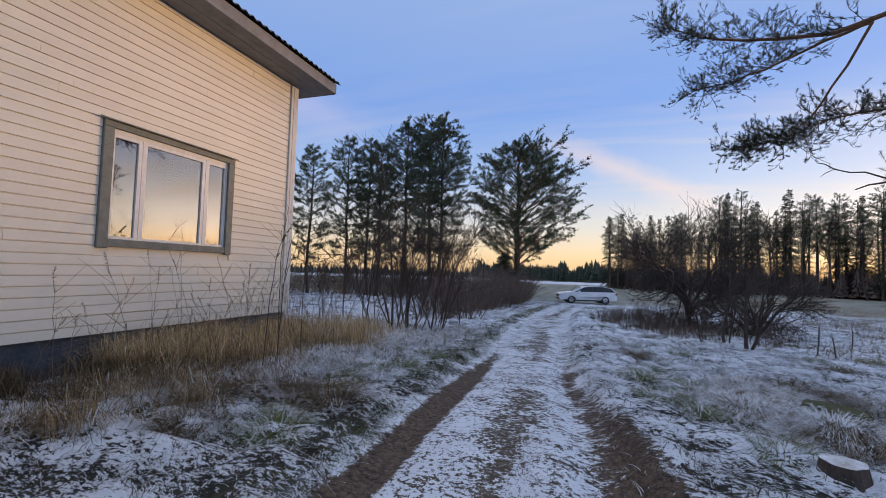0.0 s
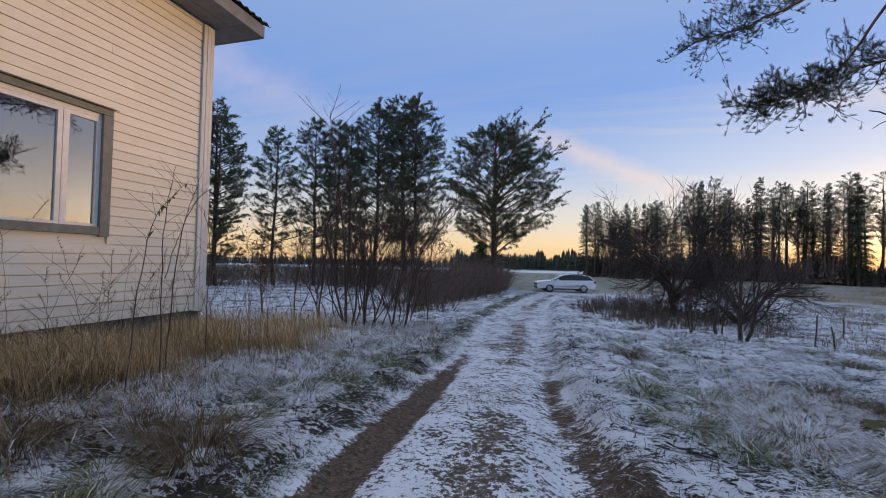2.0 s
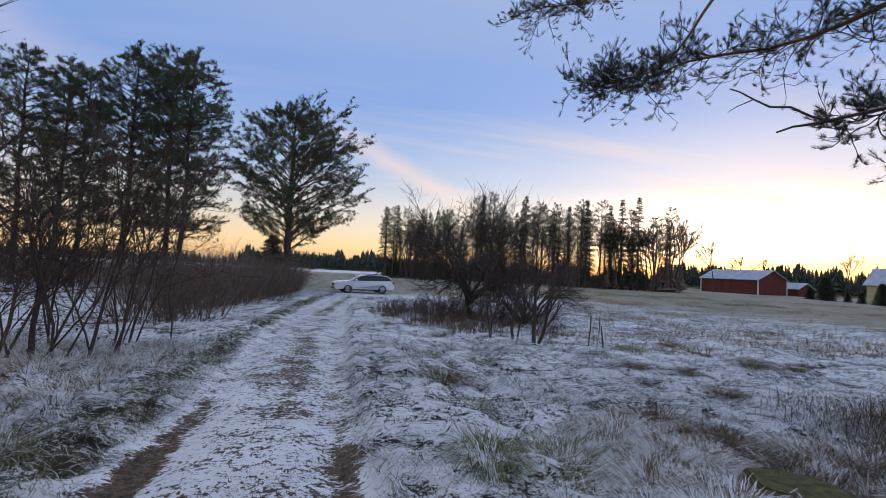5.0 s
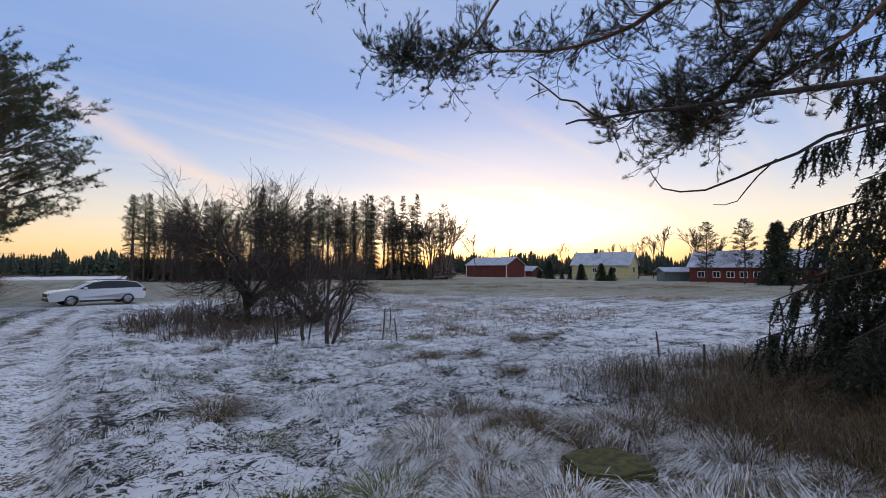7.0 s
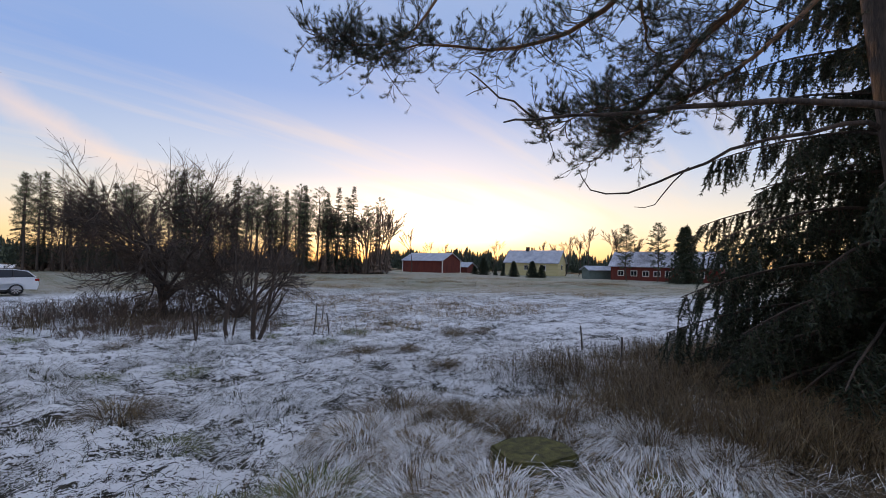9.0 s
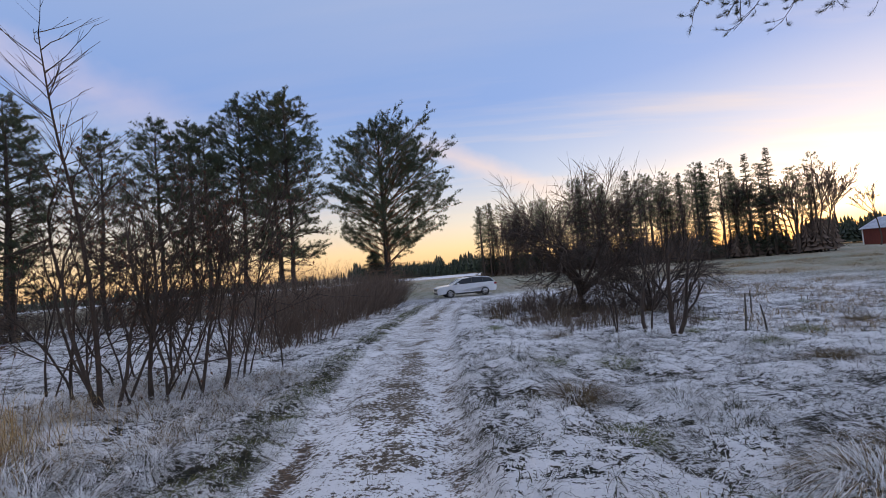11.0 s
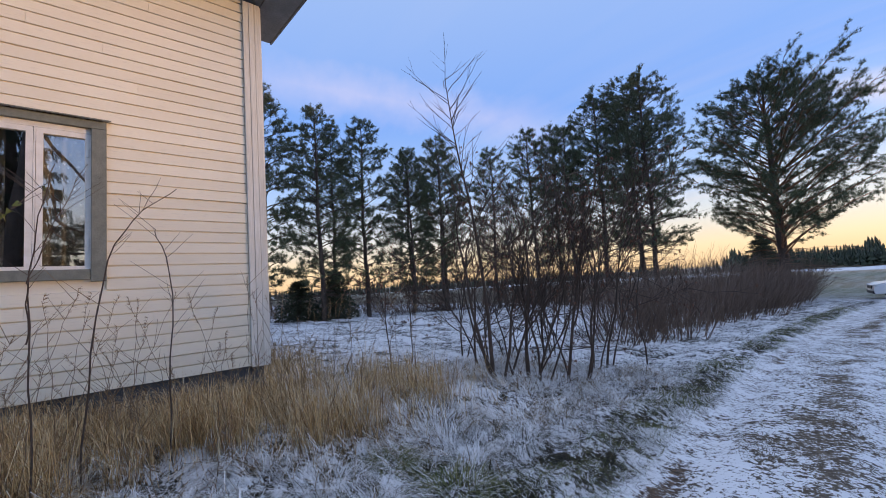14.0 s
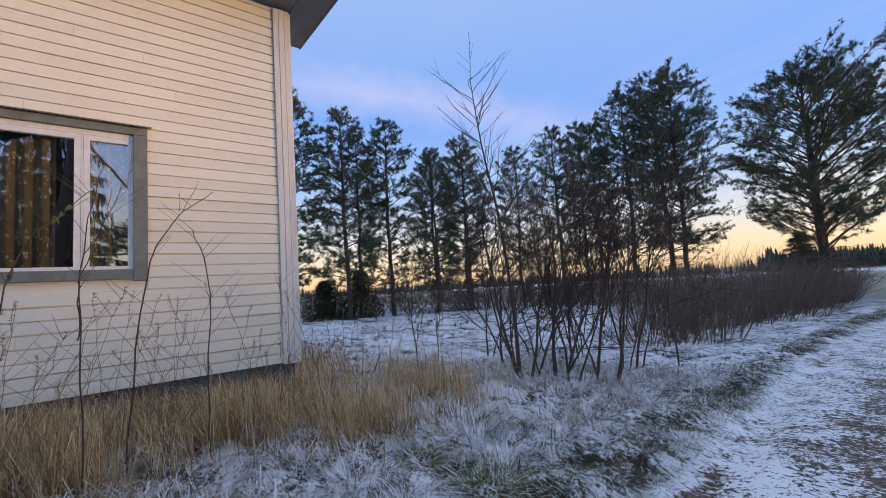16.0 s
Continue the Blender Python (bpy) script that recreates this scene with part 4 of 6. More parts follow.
# ---- forest edge across the meadow ----
ed = "trees of the forest edge"
fp = [pine("forest_pine", "tall dark forest pine with a bare stem", 17, 0.45, 2.6, 81, limbs=32, tufts=4, thick=0.2, m=pose(*at(22, 92)), group=ed, needle=0.34, per=7, low=0.6, wide=0.015),
      pine("forest_pine", "slim forest pine with ragged crown", 16, 0.35, 2.2, 82, limbs=32, tufts=4, thick=0.17, m=pose(*at(27, 95)), group=ed, needle=0.34, per=7, low=0.6, wide=0.015)]
fs = spruce("forest_spruce", "tall dark pointed forest spruce", 17.5, 2.3, 83, pose(*at(32, 93)), ed, 26, 10, 0.10, 0.42, 0.034)
g1 = np.random.default_rng(9)
fb = bare_tree("birch", "tall bare birch with fine upswept twigs", [((0, 0, -0.2), (0, 0.02, 1), 7.5, 0.16)], 84, M_twig, 4, 4, group=ed, m=pose(*at(37.5, 92)), gravity=0.06, spread=0.36, shrink=0.55, rmin=0.04)
for k in range(125):
    a = 3.0 + 35.3 * ((k * 0.6180339) % 1) + g1.normal(0, 0.4)
    r = g1.uniform(88, 106)
    src = (fp[0], fp[1], fs, fb)[g1.choice(4, p=[0.33, 0.27, 0.2, 0.2] if a < 34 else [0.12, 0.12, 0.26, 0.5])]
    s = g1.uniform(0.8, 1.08) * (0.82 if a < 14 else 1.0)
    copy_thing(src, pose(*at(a, r), 0, 0, g1.uniform(0, 360)) @ Matrix.Diagonal((s, s, s, 1)))
for a, r, s in ((43.3, 120, 0.95), (46.0, 150, 0.8), (47.6, 150, 0.75), (54.2, 150, 0.85), (60.5, 140, 0.8), (63.6, 118, 0.8), (66.0, 120, 1.0), (69.0, 118, 0.85), (70.2, 120, 0.95), (65.2, 122, 0.75), (61.8, 130, 0.7), (71.9, 125, 0.8)):
    copy_thing(fb, pose(*at(a, r, -0.1, 4.6), 0, 0, g1.uniform(0, 360)) @ Matrix.Diagonal((s, s, s, 1)))

gs = spruce("garden_spruce", "small dense dark garden spruce", 3.4, 1.35, 85, pose(*at(57.0, 96, 0, 4.7)), "garden spruces", 26, 32, 0.02, 0.24, 0.026)
for a, r, s in ((59.4, 95, 1.1), (60.6, 94, 0.85), (53.0, 104, 1.25), (51.8, 106, 0.7), (54.6, 105, 0.5), (55.6, 100, 0.5)):
    copy_thing(gs, pose(*at(a, r, 0, 4.7), 0, 0, 50 * a) @ Matrix.Diagonal((s, s, s * 0.95, 1)))


for a, r, s in ((70.9, 84, 0.74), (74.3, 82, 0.74)):
    copy_thing(models[1], pose(*at(a, r, 0, 4.7), 0, 0, 40 * a) @ Matrix.Diagonal((s, s, s, 1)))
copy_thing(gs, pose(*at(77.2, 80, 0, 4.7)) @ Matrix.Diagonal((2.1, 2.1, 2.7, 1)))


def undergrowth(name, label, azimuths, radii, count, h, seed):
    """Close dark brush and small spruces, too many to tell apart."""
    g = np.random.default_rng(seed)
    a, r = np.radians(g.uniform(*azimuths, count)), g.uniform(*radii, count)
    x, y = r * np.sin(a), r * np.cos(a)
    z = ground_z(x, y)
    geo = Geo()
    hh = h * (0.62 + 0.75 * vnoise(a * 60, a * 0 + 0.5, seed)) * g.uniform(0.6, 1.2, count)
    for k in range(6):
        f = k / 6
        turn = g.uniform(0, 6.283, (count, 1)) + np.arange(6)[None] * 1.047
        ln = (hh * 0.20 * (1.05 - f))[:, None] * g.uniform(0.6, 1.2, (count, 6))
        root = np.stack([x, y, z + hh * (0.08 + 0.8 * f)], 1)[:, None]
        out = np.stack([np.sin(turn), np.cos(turn), 0 * turn], -1)
        side = np.stack([np.cos(turn), -np.sin(turn), 0 * turn], -1) * (ln * 0.42)[..., None]
        top = np.broadcast_to(root + [0, 0, 1.0] * (hh * 0.17)[:, None, None], out.shape)
        v = np.stack([top, root + out * ln[..., None] + side, root + out * ln[..., None] - side], 2)
        geo.add(v.reshape(-1, 3), np.arange(3 * 6 * count).reshape(-1, 3))
    ob = part(name, geo, M_spruce if h > 4.9 else M_hedge)
    tagged(ob, label, "woods", kind="stuff")


undergrowth("forest_undergrowth", "dark brush and young spruces under the forest edge", (2.5, 38.5), (92, 118), 900, 4.4, 91)
undergrowth("far_woods", "far dark belt of mixed forest", (-180, -12), (195, 240), 1900, 5.0, 92)
undergrowth("far_woods", "far dark belt of mixed forest", (38, 76), (175, 215), 1200, 8.6, 93)
undergrowth("far_woods", "far dark belt of mixed forest", (74, 180), (150, 200), 1000, 8.0, 95)
undergrowth("far_woods", "far dark belt of mixed forest beyond the snowy field", (-14, 6), (175, 215), 700, 7.0, 94)

# ---- far farm buildings ----


def building(name, label, cx, cy, rz, L, Wd, h, roof_h, wall, roof, windows=(), doors=(), category="house", chimney=False, corner=None):
    z = min(gz(cx, cy) + 0.0, gz(cx, cy))
    root = thing(name, label, category, m=pose(cx, cy, z, 0, 0, rz))
    g = Geo()
    l, wd = L / 2, Wd / 2
    g.box(-l, l, -wd, wd, -0.6, h)
    g.add([(l, -wd, h), (l, wd, h), (l, 0, h + roof_h)], [(0, 1, 2)])
    g.add([(-l, -wd, h), (-l, wd, h), (-l, 0, h + roof_h)], [(0, 2, 1)])
    part("wall", g, wall, root)
    o = 0.45
    for s in (-1, 1):
        r = Geo()
        k = roof_h / wd
        pts = [(-l - o, s * (wd + o), h - k * o), (l + o, s * (wd + o), h - k * o), (l + o, 0, h + roof_h), (-l - o, 0, h + roof_h)]
        r.add(pts + [(a, b, c + 0.14) for a, b, c in pts], [(0, 1, 2, 3), (4, 5, 6, 7), (0, 1, 5, 4), (1, 2, 6, 5), (3, 0, 4, 7)])
        sheet = part("roof", r, roof, root)
        n = int(L / 0.9)
        for i in range(n):
            xx = -l - o + (i + 0.5) * (L + 2 * o) / n
            ridge = Geo()
            for a in (0.145, 0.19):
                ridge.add([(xx - 0.03, s * (wd + o), h - k * o + a), (xx + 0.03, s * (wd + o), h - k * o + a), (xx + 0.03, 0, h + roof_h + a), (xx - 0.03, 0, h + roof_h + a)], [(0, 1, 2, 3)])
            q = np.arange(4)
            ridge.f.append(np.stack([q, (q + 1) % 4, 4 + (q + 1) % 4, 4 + q], 1))
            part("roof_seam", ridge, roof, sheet)
    for side, u, zz, ww, hh in windows:
        wn = new("window")
        wn.parent = root
        fy = -wd if side == "f" else wd
        for nm, grow, out, mt in (("frame", 0.12, 0.04, M_white), ("pane", 0.0, 0.06, M_carglass)):
            b = Geo()
            if side in "fb":
                b.box(u - ww / 2 - grow, u + ww / 2 + grow, fy - out if side == "f" else fy, fy if side == "f" else fy + out, zz - grow, zz + hh + grow)
            else:
                fx = l if side == "r" else -l
                b.box(fx if side == "r" else fx - out, fx + out if side == "r" else fx, u - ww / 2 - grow, u + ww / 2 + grow, zz - grow, zz + hh + grow)
            part(nm, b, mt, wn)
        b = Geo()
        if side in "fb":
            b.box(u - 0.04, u + 0.04, fy - 0.075, fy - 0.061, zz, zz + hh)
            part("glazing_bar", b, M_white, wn)
    if corner:
        for sx in (-1, 1):
            for sy in (-1, 1):
                b = Geo()
                b.box(sx * l - 0.1 + sx * 0.03, sx * l + 0.1 + sx * 0.03, sy * wd - 0.1 + sy * 0.03, sy * wd + 0.1 + sy * 0.03, -0.3, h)
                part("corner_board", b, corner, root)
    if chimney:
        part("chimney", bevel_box(-l * 0.3 - 0.4, -l * 0.3 + 0.4, -0.4, 0.4, h + roof_h * 0.6, h + roof_h + 1.0, 0.03), M_black, root)
    p_ = Geo()
    p_.box(-l + 0.05, l - 0.05, -wd + 0.05, wd - 0.05, -0.9, 0.35)
    part("plinth", p_, M_concrete, root)
    return root


bx, by, _ = at(46.0, 132, 0, 4.7)
building("barn", "red ochre barn with a frosted low roof and white corners", bx, by, -85, 15.5, 9.0, 3.6, 2.2, M_red, M_roof_snow, category="barn", corner=M_white)
bx, by, _ = at(50.4, 140, 0, 4.7)
building("shed", "small red shed with a snowy roof", bx, by, -85, 6, 5, 2.0, 1.3, M_red, M_roof_snow, category="shed")
bx, by, _ = at(59.8, 116, 0, 4.7)
building("yellow_house", "pale yellow wooden house with a frosted metal roof", bx, by, -78, 14.0, 7.6, 3.5, 3.0, M_yellow, M_roof_snow, [("f", -4.6, 1.5, 0.9, 1.1), ("f", -1.2, 1.5, 0.9, 1.1), ("f", 3.2, 1.5, 1.4, 1.1), ("r", 0.0, 1.6, 1.0, 1.2)], chimney=True)
bx, by, _ = at(67.4, 98, 0, 4.7)
building("garden_shed", "small grey-green shed with snow on its roof", bx, by, -40, 5.0, 3.4, 2.0, 0.7, M_greenshed, M_roof_snow, category="shed")
bx, by, _ = at(75.2, 96, 0, 4.7)
building("long_red_house", "long low dark red outbuilding with a white window row", bx, by, -86, 19.0, 8.0, 3.0, 2.8, M_red, M_roof_dark, [("f", u, 1.0, 1.0, 0.9) for u in (-7.5, -5, -2.8, -0.8, 1.2, 3.4, 6.5)])

# ---- the white estate car at the road end ----


def estate_car(m):
    root = thing("car", "white estate car standing at the road end", "car", m=m)
    prof = [(-2.36, 0.32), (-2.42, 0.55), (-2.36, 0.80), (-2.05, 0.92), (-1.15, 1.03), (-0.42, 1.40), (0.3, 1.49), (1.2, 1.47), (1.95, 1.36), (2.28, 1.00), (2.38, 0.82), (2.40, 0.5), (2.32, 0.30)]
    # lower body with cut wheel arches
    g = Geo()

    def shell(pts, halves, name, mat):
        gg = Geo()
        n = len(pts)
        v = [(x, s * hw, z) for s in (-1, 1) for (x, z), hw in zip(pts, halves)]
        gg.add(v, [(i, (i + 1) % n, (i + 1) % n + n, i + n) for i in range(n)])
        bm = bmesh.new()
        me = gg.mesh("t", mat)
        bm.from_mesh(me)
        for s in (0, 1):
            bm.verts.ensure_lookup_table()
            bm.faces.new([bm.verts[s * n + i] for i in (range(n) if s else reversed(range(n)))])
        bmesh.ops.triangulate(bm, faces=[f for f in bm.faces if len(f.verts) > 4])
        bmesh.ops.recalc_face_normals(bm, faces=bm.faces[:])
        return part(name, bm, mat, root)

    arch = lambda cx: [(cx - 0.37 * math.cos(a), 0.33 + 0.37 * math.sin(a)) for a in np.linspace(0.05, math.pi - 0.05, 9)]
    belt = [(-2.36, 0.30), (-2.42, 0.55), (-2.37, 0.78), (-2.08, 0.90), (-1.12, 1.0), (2.05, 1.04), (2.36, 0.95), (2.42, 0.6), (2.34, 0.30)]
    under = [(p[0], p[1]) for p in reversed(arch(1.42))] + [(p[0], p[1]) for p in reversed(arch(-1.40))]
    pts = belt + under
    shell(pts, [0.86 if x < -2.3 or x > 2.3 else 0.92 for x, z in pts], "body", M_carpaint)
    roof = [(-1.12, 1.0), (-0.40, 1.38), (0.3, 1.485), (1.25, 1.47), (1.98, 1.36), (2.30, 1.04)]
    shell(roof, [0.84, 0.70, 0.66, 0.66, 0.68, 0.84], "greenhouse", M_carglass)
    shell([(-0.45, 1.37), (0.3, 1.478), (1.25, 1.463), (2.0, 1.35), (2.02, 1.39), (1.25, 1.505), (0.3, 1.52), (-0.42, 1.41)], [0.70, 0.665, 0.665, 0.685, 0.685, 0.66, 0.66, 0.70], "roof_panel", M_carpaint)
    for s in (-1, 1):
        for nm, a, b in (("pillar", (-1.14, 0.835, 1.0), (-0.40, 0.70, 1.39)), ("pillar", (0.35, 0.85, 1.0), (0.42, 0.685, 1.47)), ("pillar", (2.28, 0.84, 1.02), (1.95, 0.70, 1.37)), ("pillar", (1.30, 0.85, 1.0), (1.30, 0.685, 1.46))):
            pg = Geo()
            pg.tube([(a[0], s * a[1], a[2]), (b[0], s * b[1], b[2])], [0.035, 0.03], 6)
            part(nm, pg, M_carpaint if nm and a[0] > 2 or a[0] < -1 else M_black, root)
        sg = Geo()
        sg.box(-1.0, 1.02, s * 0.915 - 0.02, s * 0.915 + 0.02, 0.24, 0.34)
        part("sill", sg, M_black, root)
        part("mirror", bevel_box(-0.85, -0.68, s * 1.0 - 0.1, s * 1.0 + 0.08, 1.0, 1.13, 0.03), M_carpaint, root)
        part("headlight", bevel_box(-2.38, -2.05, s * 0.72 - 0.17, s * 0.72 + 0.17, 0.70, 0.83, 0.03), M_lamp, root)
        part("tail_light", bevel_box(2.2, 2.43, s * 0.74 - 0.16, s * 0.74 + 0.16, 0.80, 0.95, 0.03), M_redlamp, root)
        for hx in (-0.25, 0.95):
            part("door_handle", bevel_box(hx + 0.25, hx + 0.45, s * 0.93 - 0.015, s * 0.93 + 0.015, 0.88, 0.91, 0.006), M_carpaint, root)
        for wx in (-1.40, 1.42):
            wh = new("wheel")
            wh.parent = root
            tg = Geo()
            ang = np.linspace(0, 2 * np.pi, 25)[:-1]
            ring = lambda r, yy: np.stack([wx + r * np.cos(ang), np.full(24, yy), 0.33 + r * np.sin(ang)], 1)
            yo, yi = s * 0.93, s * 0.72
            tg.add(np.concatenate([ring(0.235, yo), ring(0.31, yo), ring(0.33, yo - s * 0.03), ring(0.33, yi), ring(0.23, yi)]), [(k * 24 + i, k * 24 + (i + 1) % 24, (k + 1) * 24 + (i + 1) % 24, (k + 1) * 24 + i) for k in range(4) for i in range(24)])
            part("tyre", tg, M_tyre, wh, flat=False)
            rg = Geo()
            for k in range(10):
                a = k * math.pi / 5
                c_, s_ = math.cos(a), math.sin(a)
                rg.add([(wx + r * c_ - o * s_, yo - s * 0.015, 0.33 + r * s_ + o * c_) for r, o in ((0.03, -0.028), (0.03, 0.028), (0.235, 0.02), (0.235, -0.02))], [(0, 1, 2, 3)])
            rg.tube([(wx, yo - s * 0.05, 0.33), (wx, yo - s * 0.01, 0.33)], [0.05, 0.05], 10)
            part("rim", rg, M_rim, wh)
            dg = Geo()
            dg.add(np.concatenate([ring(0.235, yo - s * 0.05), [(wx, yo - s * 0.05, 0.33)]]), [(i, (i + 1) % 24, 24) for i in range(24)])
            part("hub_back", dg, M_black, wh)
    part("grille", bevel_box(-2.44, -2.36, -0.45, 0.45, 0.58, 0.76, 0.02), M_black, root)
    part("bumper_intake", bevel_box(-2.43, -2.34, -0.65, 0.65, 0.32, 0.46, 0.02), M_black, root)
    part("plate", bevel_box(-2.45, -2.42, -0.26, 0.26, 0.48, 0.57, 0.005), M_white, root)
    for s in (-0.6, 0.6):
        rg = Geo()
        rg.tube([(-0.1, s, 1.48), (0.0, s, 1.54), (1.5, s, 1.52), (1.6, s, 1.46)], [0.014] * 4, 6)
        part("roof_rail", rg, M_black, root)
    return root


cx, cy = -0.05, 39.4
estate_car(pose(cx, cy, float(ground_z(cx, cy)) + 0.01, 0, 0, 14))

# ---- near pine with a dead bough, and the spruce beside it ----


def smooth_path(pts, n):
    """A curve through a few corners."""
    pts = np.asarray(pts, float)
    t = np.linspace(0, len(pts) - 1, n)
    i = np.minimum(t.astype(int), len(pts) - 2)
    f = (t - i)[:, None]
    p0, p1, p2, p3 = pts[np.maximum(i - 1, 0)], pts[i], pts[i + 1], pts[np.minimum(i + 2, len(pts) - 1)]
    return 0.5 * (2 * p1 + (p2 - p0) * f + (2 * p0 - 5 * p1 + 4 * p2 - p3) * f ** 2 + (3 * p1 - p0 - 3 * p2 + p3) * f ** 3)


def near_pine():
    g = np.random.default_rng(101)
    root = thing("pine_tree", "large old pine with low spreading needled boughs", "tree", m=pose(5.45, 3.84, gz(5.45, 3.84)))
    base = np.array([5.45, 3.84, gz(5.45, 3.84)])
    tr = smooth_path([(5.46, 3.85, -0.4), (5.45, 3.95, 0.4), (5.42, 4.2, 2.85), (5.38, 4.52, 6.0), (5.3, 4.95, 9.5), (5.2, 5.1, 14.0)], 26)
    tg = Geo()
    t = np.linspace(0, 1, 26)
    tg.tube(tr - base, 0.32 - 0.22 * t + 0.10 * np.exp(-t * 22), 14)
    part("trunk", tg, M_bark, root, flat=False)

    def bough(pts, r0, r1, n=14, mat=M_bark_red, name="bough"):
        p_ = smooth_path(pts, n)
        p_[1:-1] += g.normal(0, 0.012, (n - 2, 3))
        bg = Geo()
        bg.tube(p_ - base, np.linspace(r0, r1, n), 7)
        part(name, bg, mat, root, flat=False)
        return p_

    # the dead forked bough
    bough([(5.36, 4.36, 2.80), (5.12, 4.52, 2.83), (4.76, 5.2, 2.9), (4.36, 5.94, 2.87), (3.99, 6.52, 2.86), (3.67, 6.92, 2.82), (3.37, 7.06, 2.74)], 0.038, 0.008, mat=M_bark, name="dead_bough")
    bough([(3.70, 6.88, 2.82), (3.45, 7.02, 2.93), (3.2, 7.13, 3.05), (3.03, 7.22, 3.16)], 0.012, 0.006, 7, M_bark, "dead_fork")
    bough([(3.2, 7.13, 3.05), (3.14, 7.25, 3.03), (3.12, 7.33, 2.99)], 0.006, 0.003, 5, M_bark, "dead_fork")
    bough([(3.7, 6.86, 2.82), (3.72, 6.95, 2.92), (3.70, 7.0, 2.96)], 0.006, 0.003, 5, M_bark, "dead_fork")
    bough([(5.38, 4.40, 2.66), (5.16, 4.6, 2.69), (5.06, 5.09, 2.63), (4.92, 5.6, 2.49), (4.78, 5.94, 2.31), (4.62, 6.4, 2.14), (4.44, 6.68, 2.21), (4.37, 6.75, 2.4)], 0.024, 0.004, mat=M_bark, name="dead_bough")
    bough([(4.85, 5.8, 2.4), (4.72, 6.0, 2.15), (4.66, 6.1, 1.98), (4.6, 6.25, 2.0)], 0.008, 0.003, 6, M_bark, "dead_fork")
    # living boughs
    live = [bough([(5.36, 4.68, 6.3), (4.9, 4.95, 4.9), (4.39, 5.2, 3.77), (4.46, 5.66, 3.48), (4.6, 6.11, 3.14), (4.66, 6.45, 2.98)], 0.055, 0.02),
            bough([(5.36, 4.7, 6.6), (4.9, 5.5, 5.4), (4.52, 6.28, 4.32), (4.54, 7.15, 4.08), (4.36, 7.85, 4.09), (3.8, 8.65, 4.23), (3.35, 9.25, 4.0)], 0.045, 0.008),
            bough([(5.35, 4.75, 7.2), (4.9, 6.2, 6.3), (4.15, 8.0, 5.5), (2.84, 9.07, 5.95), (2.0, 9.5, 6.4), (1.45, 9.7, 6.85)], 0.06, 0.008),
            bough([(4.30, 5.9, 4.9), (4.27, 6.08, 4.05), (4.5, 6.09, 3.63), (4.58, 6.0, 3.52)], 0.022, 0.008),
            bough([(4.1, 8.05, 5.5), (3.5, 8.7, 5.45), (2.8, 9.5, 5.4), (2.07, 10.15, 5.5)], 0.03, 0.006),
            bough([(4.1, 8.05, 5.5), (3.7, 8.35, 4.6), (3.3, 8.6, 4.02), (2.9, 8.8, 3.9), (2.45, 8.95, 3.86)], 0.022, 0.005)]
    live.append(bough([(5.36, 4.5, 4.3), (4.95, 5.15, 3.5), (4.55, 5.85, 2.98), (4.32, 6.3, 2.68)], 0.028, 0.006))
    live.append(bough([(4.6, 6.1, 3.14), (4.3, 6.6, 3.0), (3.95, 7.0, 2.82)], 0.014, 0.005, 8))
    tw, P, D = Geo(), [], []

    def twigs(path, lo, hi, count, length, down):
        for k in range(count):
            u = g.uniform(lo, hi)
            sp, dr = along(path, [u])
            d = dr[0] / np.linalg.norm(dr[0]) * 0.7 + g.normal(0, 0.75, 3) * (1, 1, 0.5) + [0, 0, -down]
            ln = length * g.uniform(0.4, 1.15)
            pts, cur = [sp[0]], d / np.linalg.norm(d)
            for i in range(6):
                cur = cur + g.normal(0, 0.24, 3) + [0, 0, 0.06]
                cur /= np.linalg.norm(cur)
                pts.append(pts[-1] + cur * ln / 6)
            pts = np.array(pts)
            tw.tube(pts - base, np.linspace(0.007, 0.0022, 7), 3)
            for j in range(g.integers(6, 11)):
                sq, _ = along(pts, [g.uniform(0.25, 1.0)])
                c2 = cur * 0.8 + g.normal(0, 0.6, 3) * (1, 1, 0.6) + [0, 0, 0.12]
                c2 /= np.linalg.norm(c2)
                sl = ln * g.uniform(0.14, 0.36)
                bend = sq[0] + c2 * sl * 0.5 + g.normal(0, 0.015, 3)
                tip = np.array([sq[0], bend, bend + (c2 + [0, 0, 0.3] + g.normal(0, 0.25, 3)) * sl * 0.5])
                tw.tube(tip - base, [0.0035, 0.0025, 0.0014], 3)
                q, _ = along(tip, np.array([0.62, 0.78, 0.9, 1.0]))
                P.append(q)
                D.append(np.repeat((tip[2] - tip[1] + [0, 0, 0.05])[None] * 3 / sl, 4, 0))

    twigs(live[0], 0.4, 1.0, 75, 0.75, 0.05)
    twigs(live[3], 0.2, 1.0, 34, 0.6, 0.0)
    twigs(live[1], 0.3, 1.0, 115, 0.7, 0.12)
    twigs(live[2], 0.4, 1.0, 110, 0.75, 0.05)
    twigs(live[4], 0.3, 1.0, 70, 0.65, 0.05)
    twigs(live[5], 0.35, 1.0, 75, 0.5, 0.1)
    twigs(live[6], 0.35, 1.0, 85, 0.55, 0.05)
    twigs(live[7], 0.2, 1.0, 40, 0.45, 0.0)
    part("twig_mass", tw, M_bark, root)["kind"] = "stuff"
    # needles take the darkened copy, which carries their shade
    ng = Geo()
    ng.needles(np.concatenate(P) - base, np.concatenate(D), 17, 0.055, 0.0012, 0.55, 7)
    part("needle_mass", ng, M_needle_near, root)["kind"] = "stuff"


near_pine()


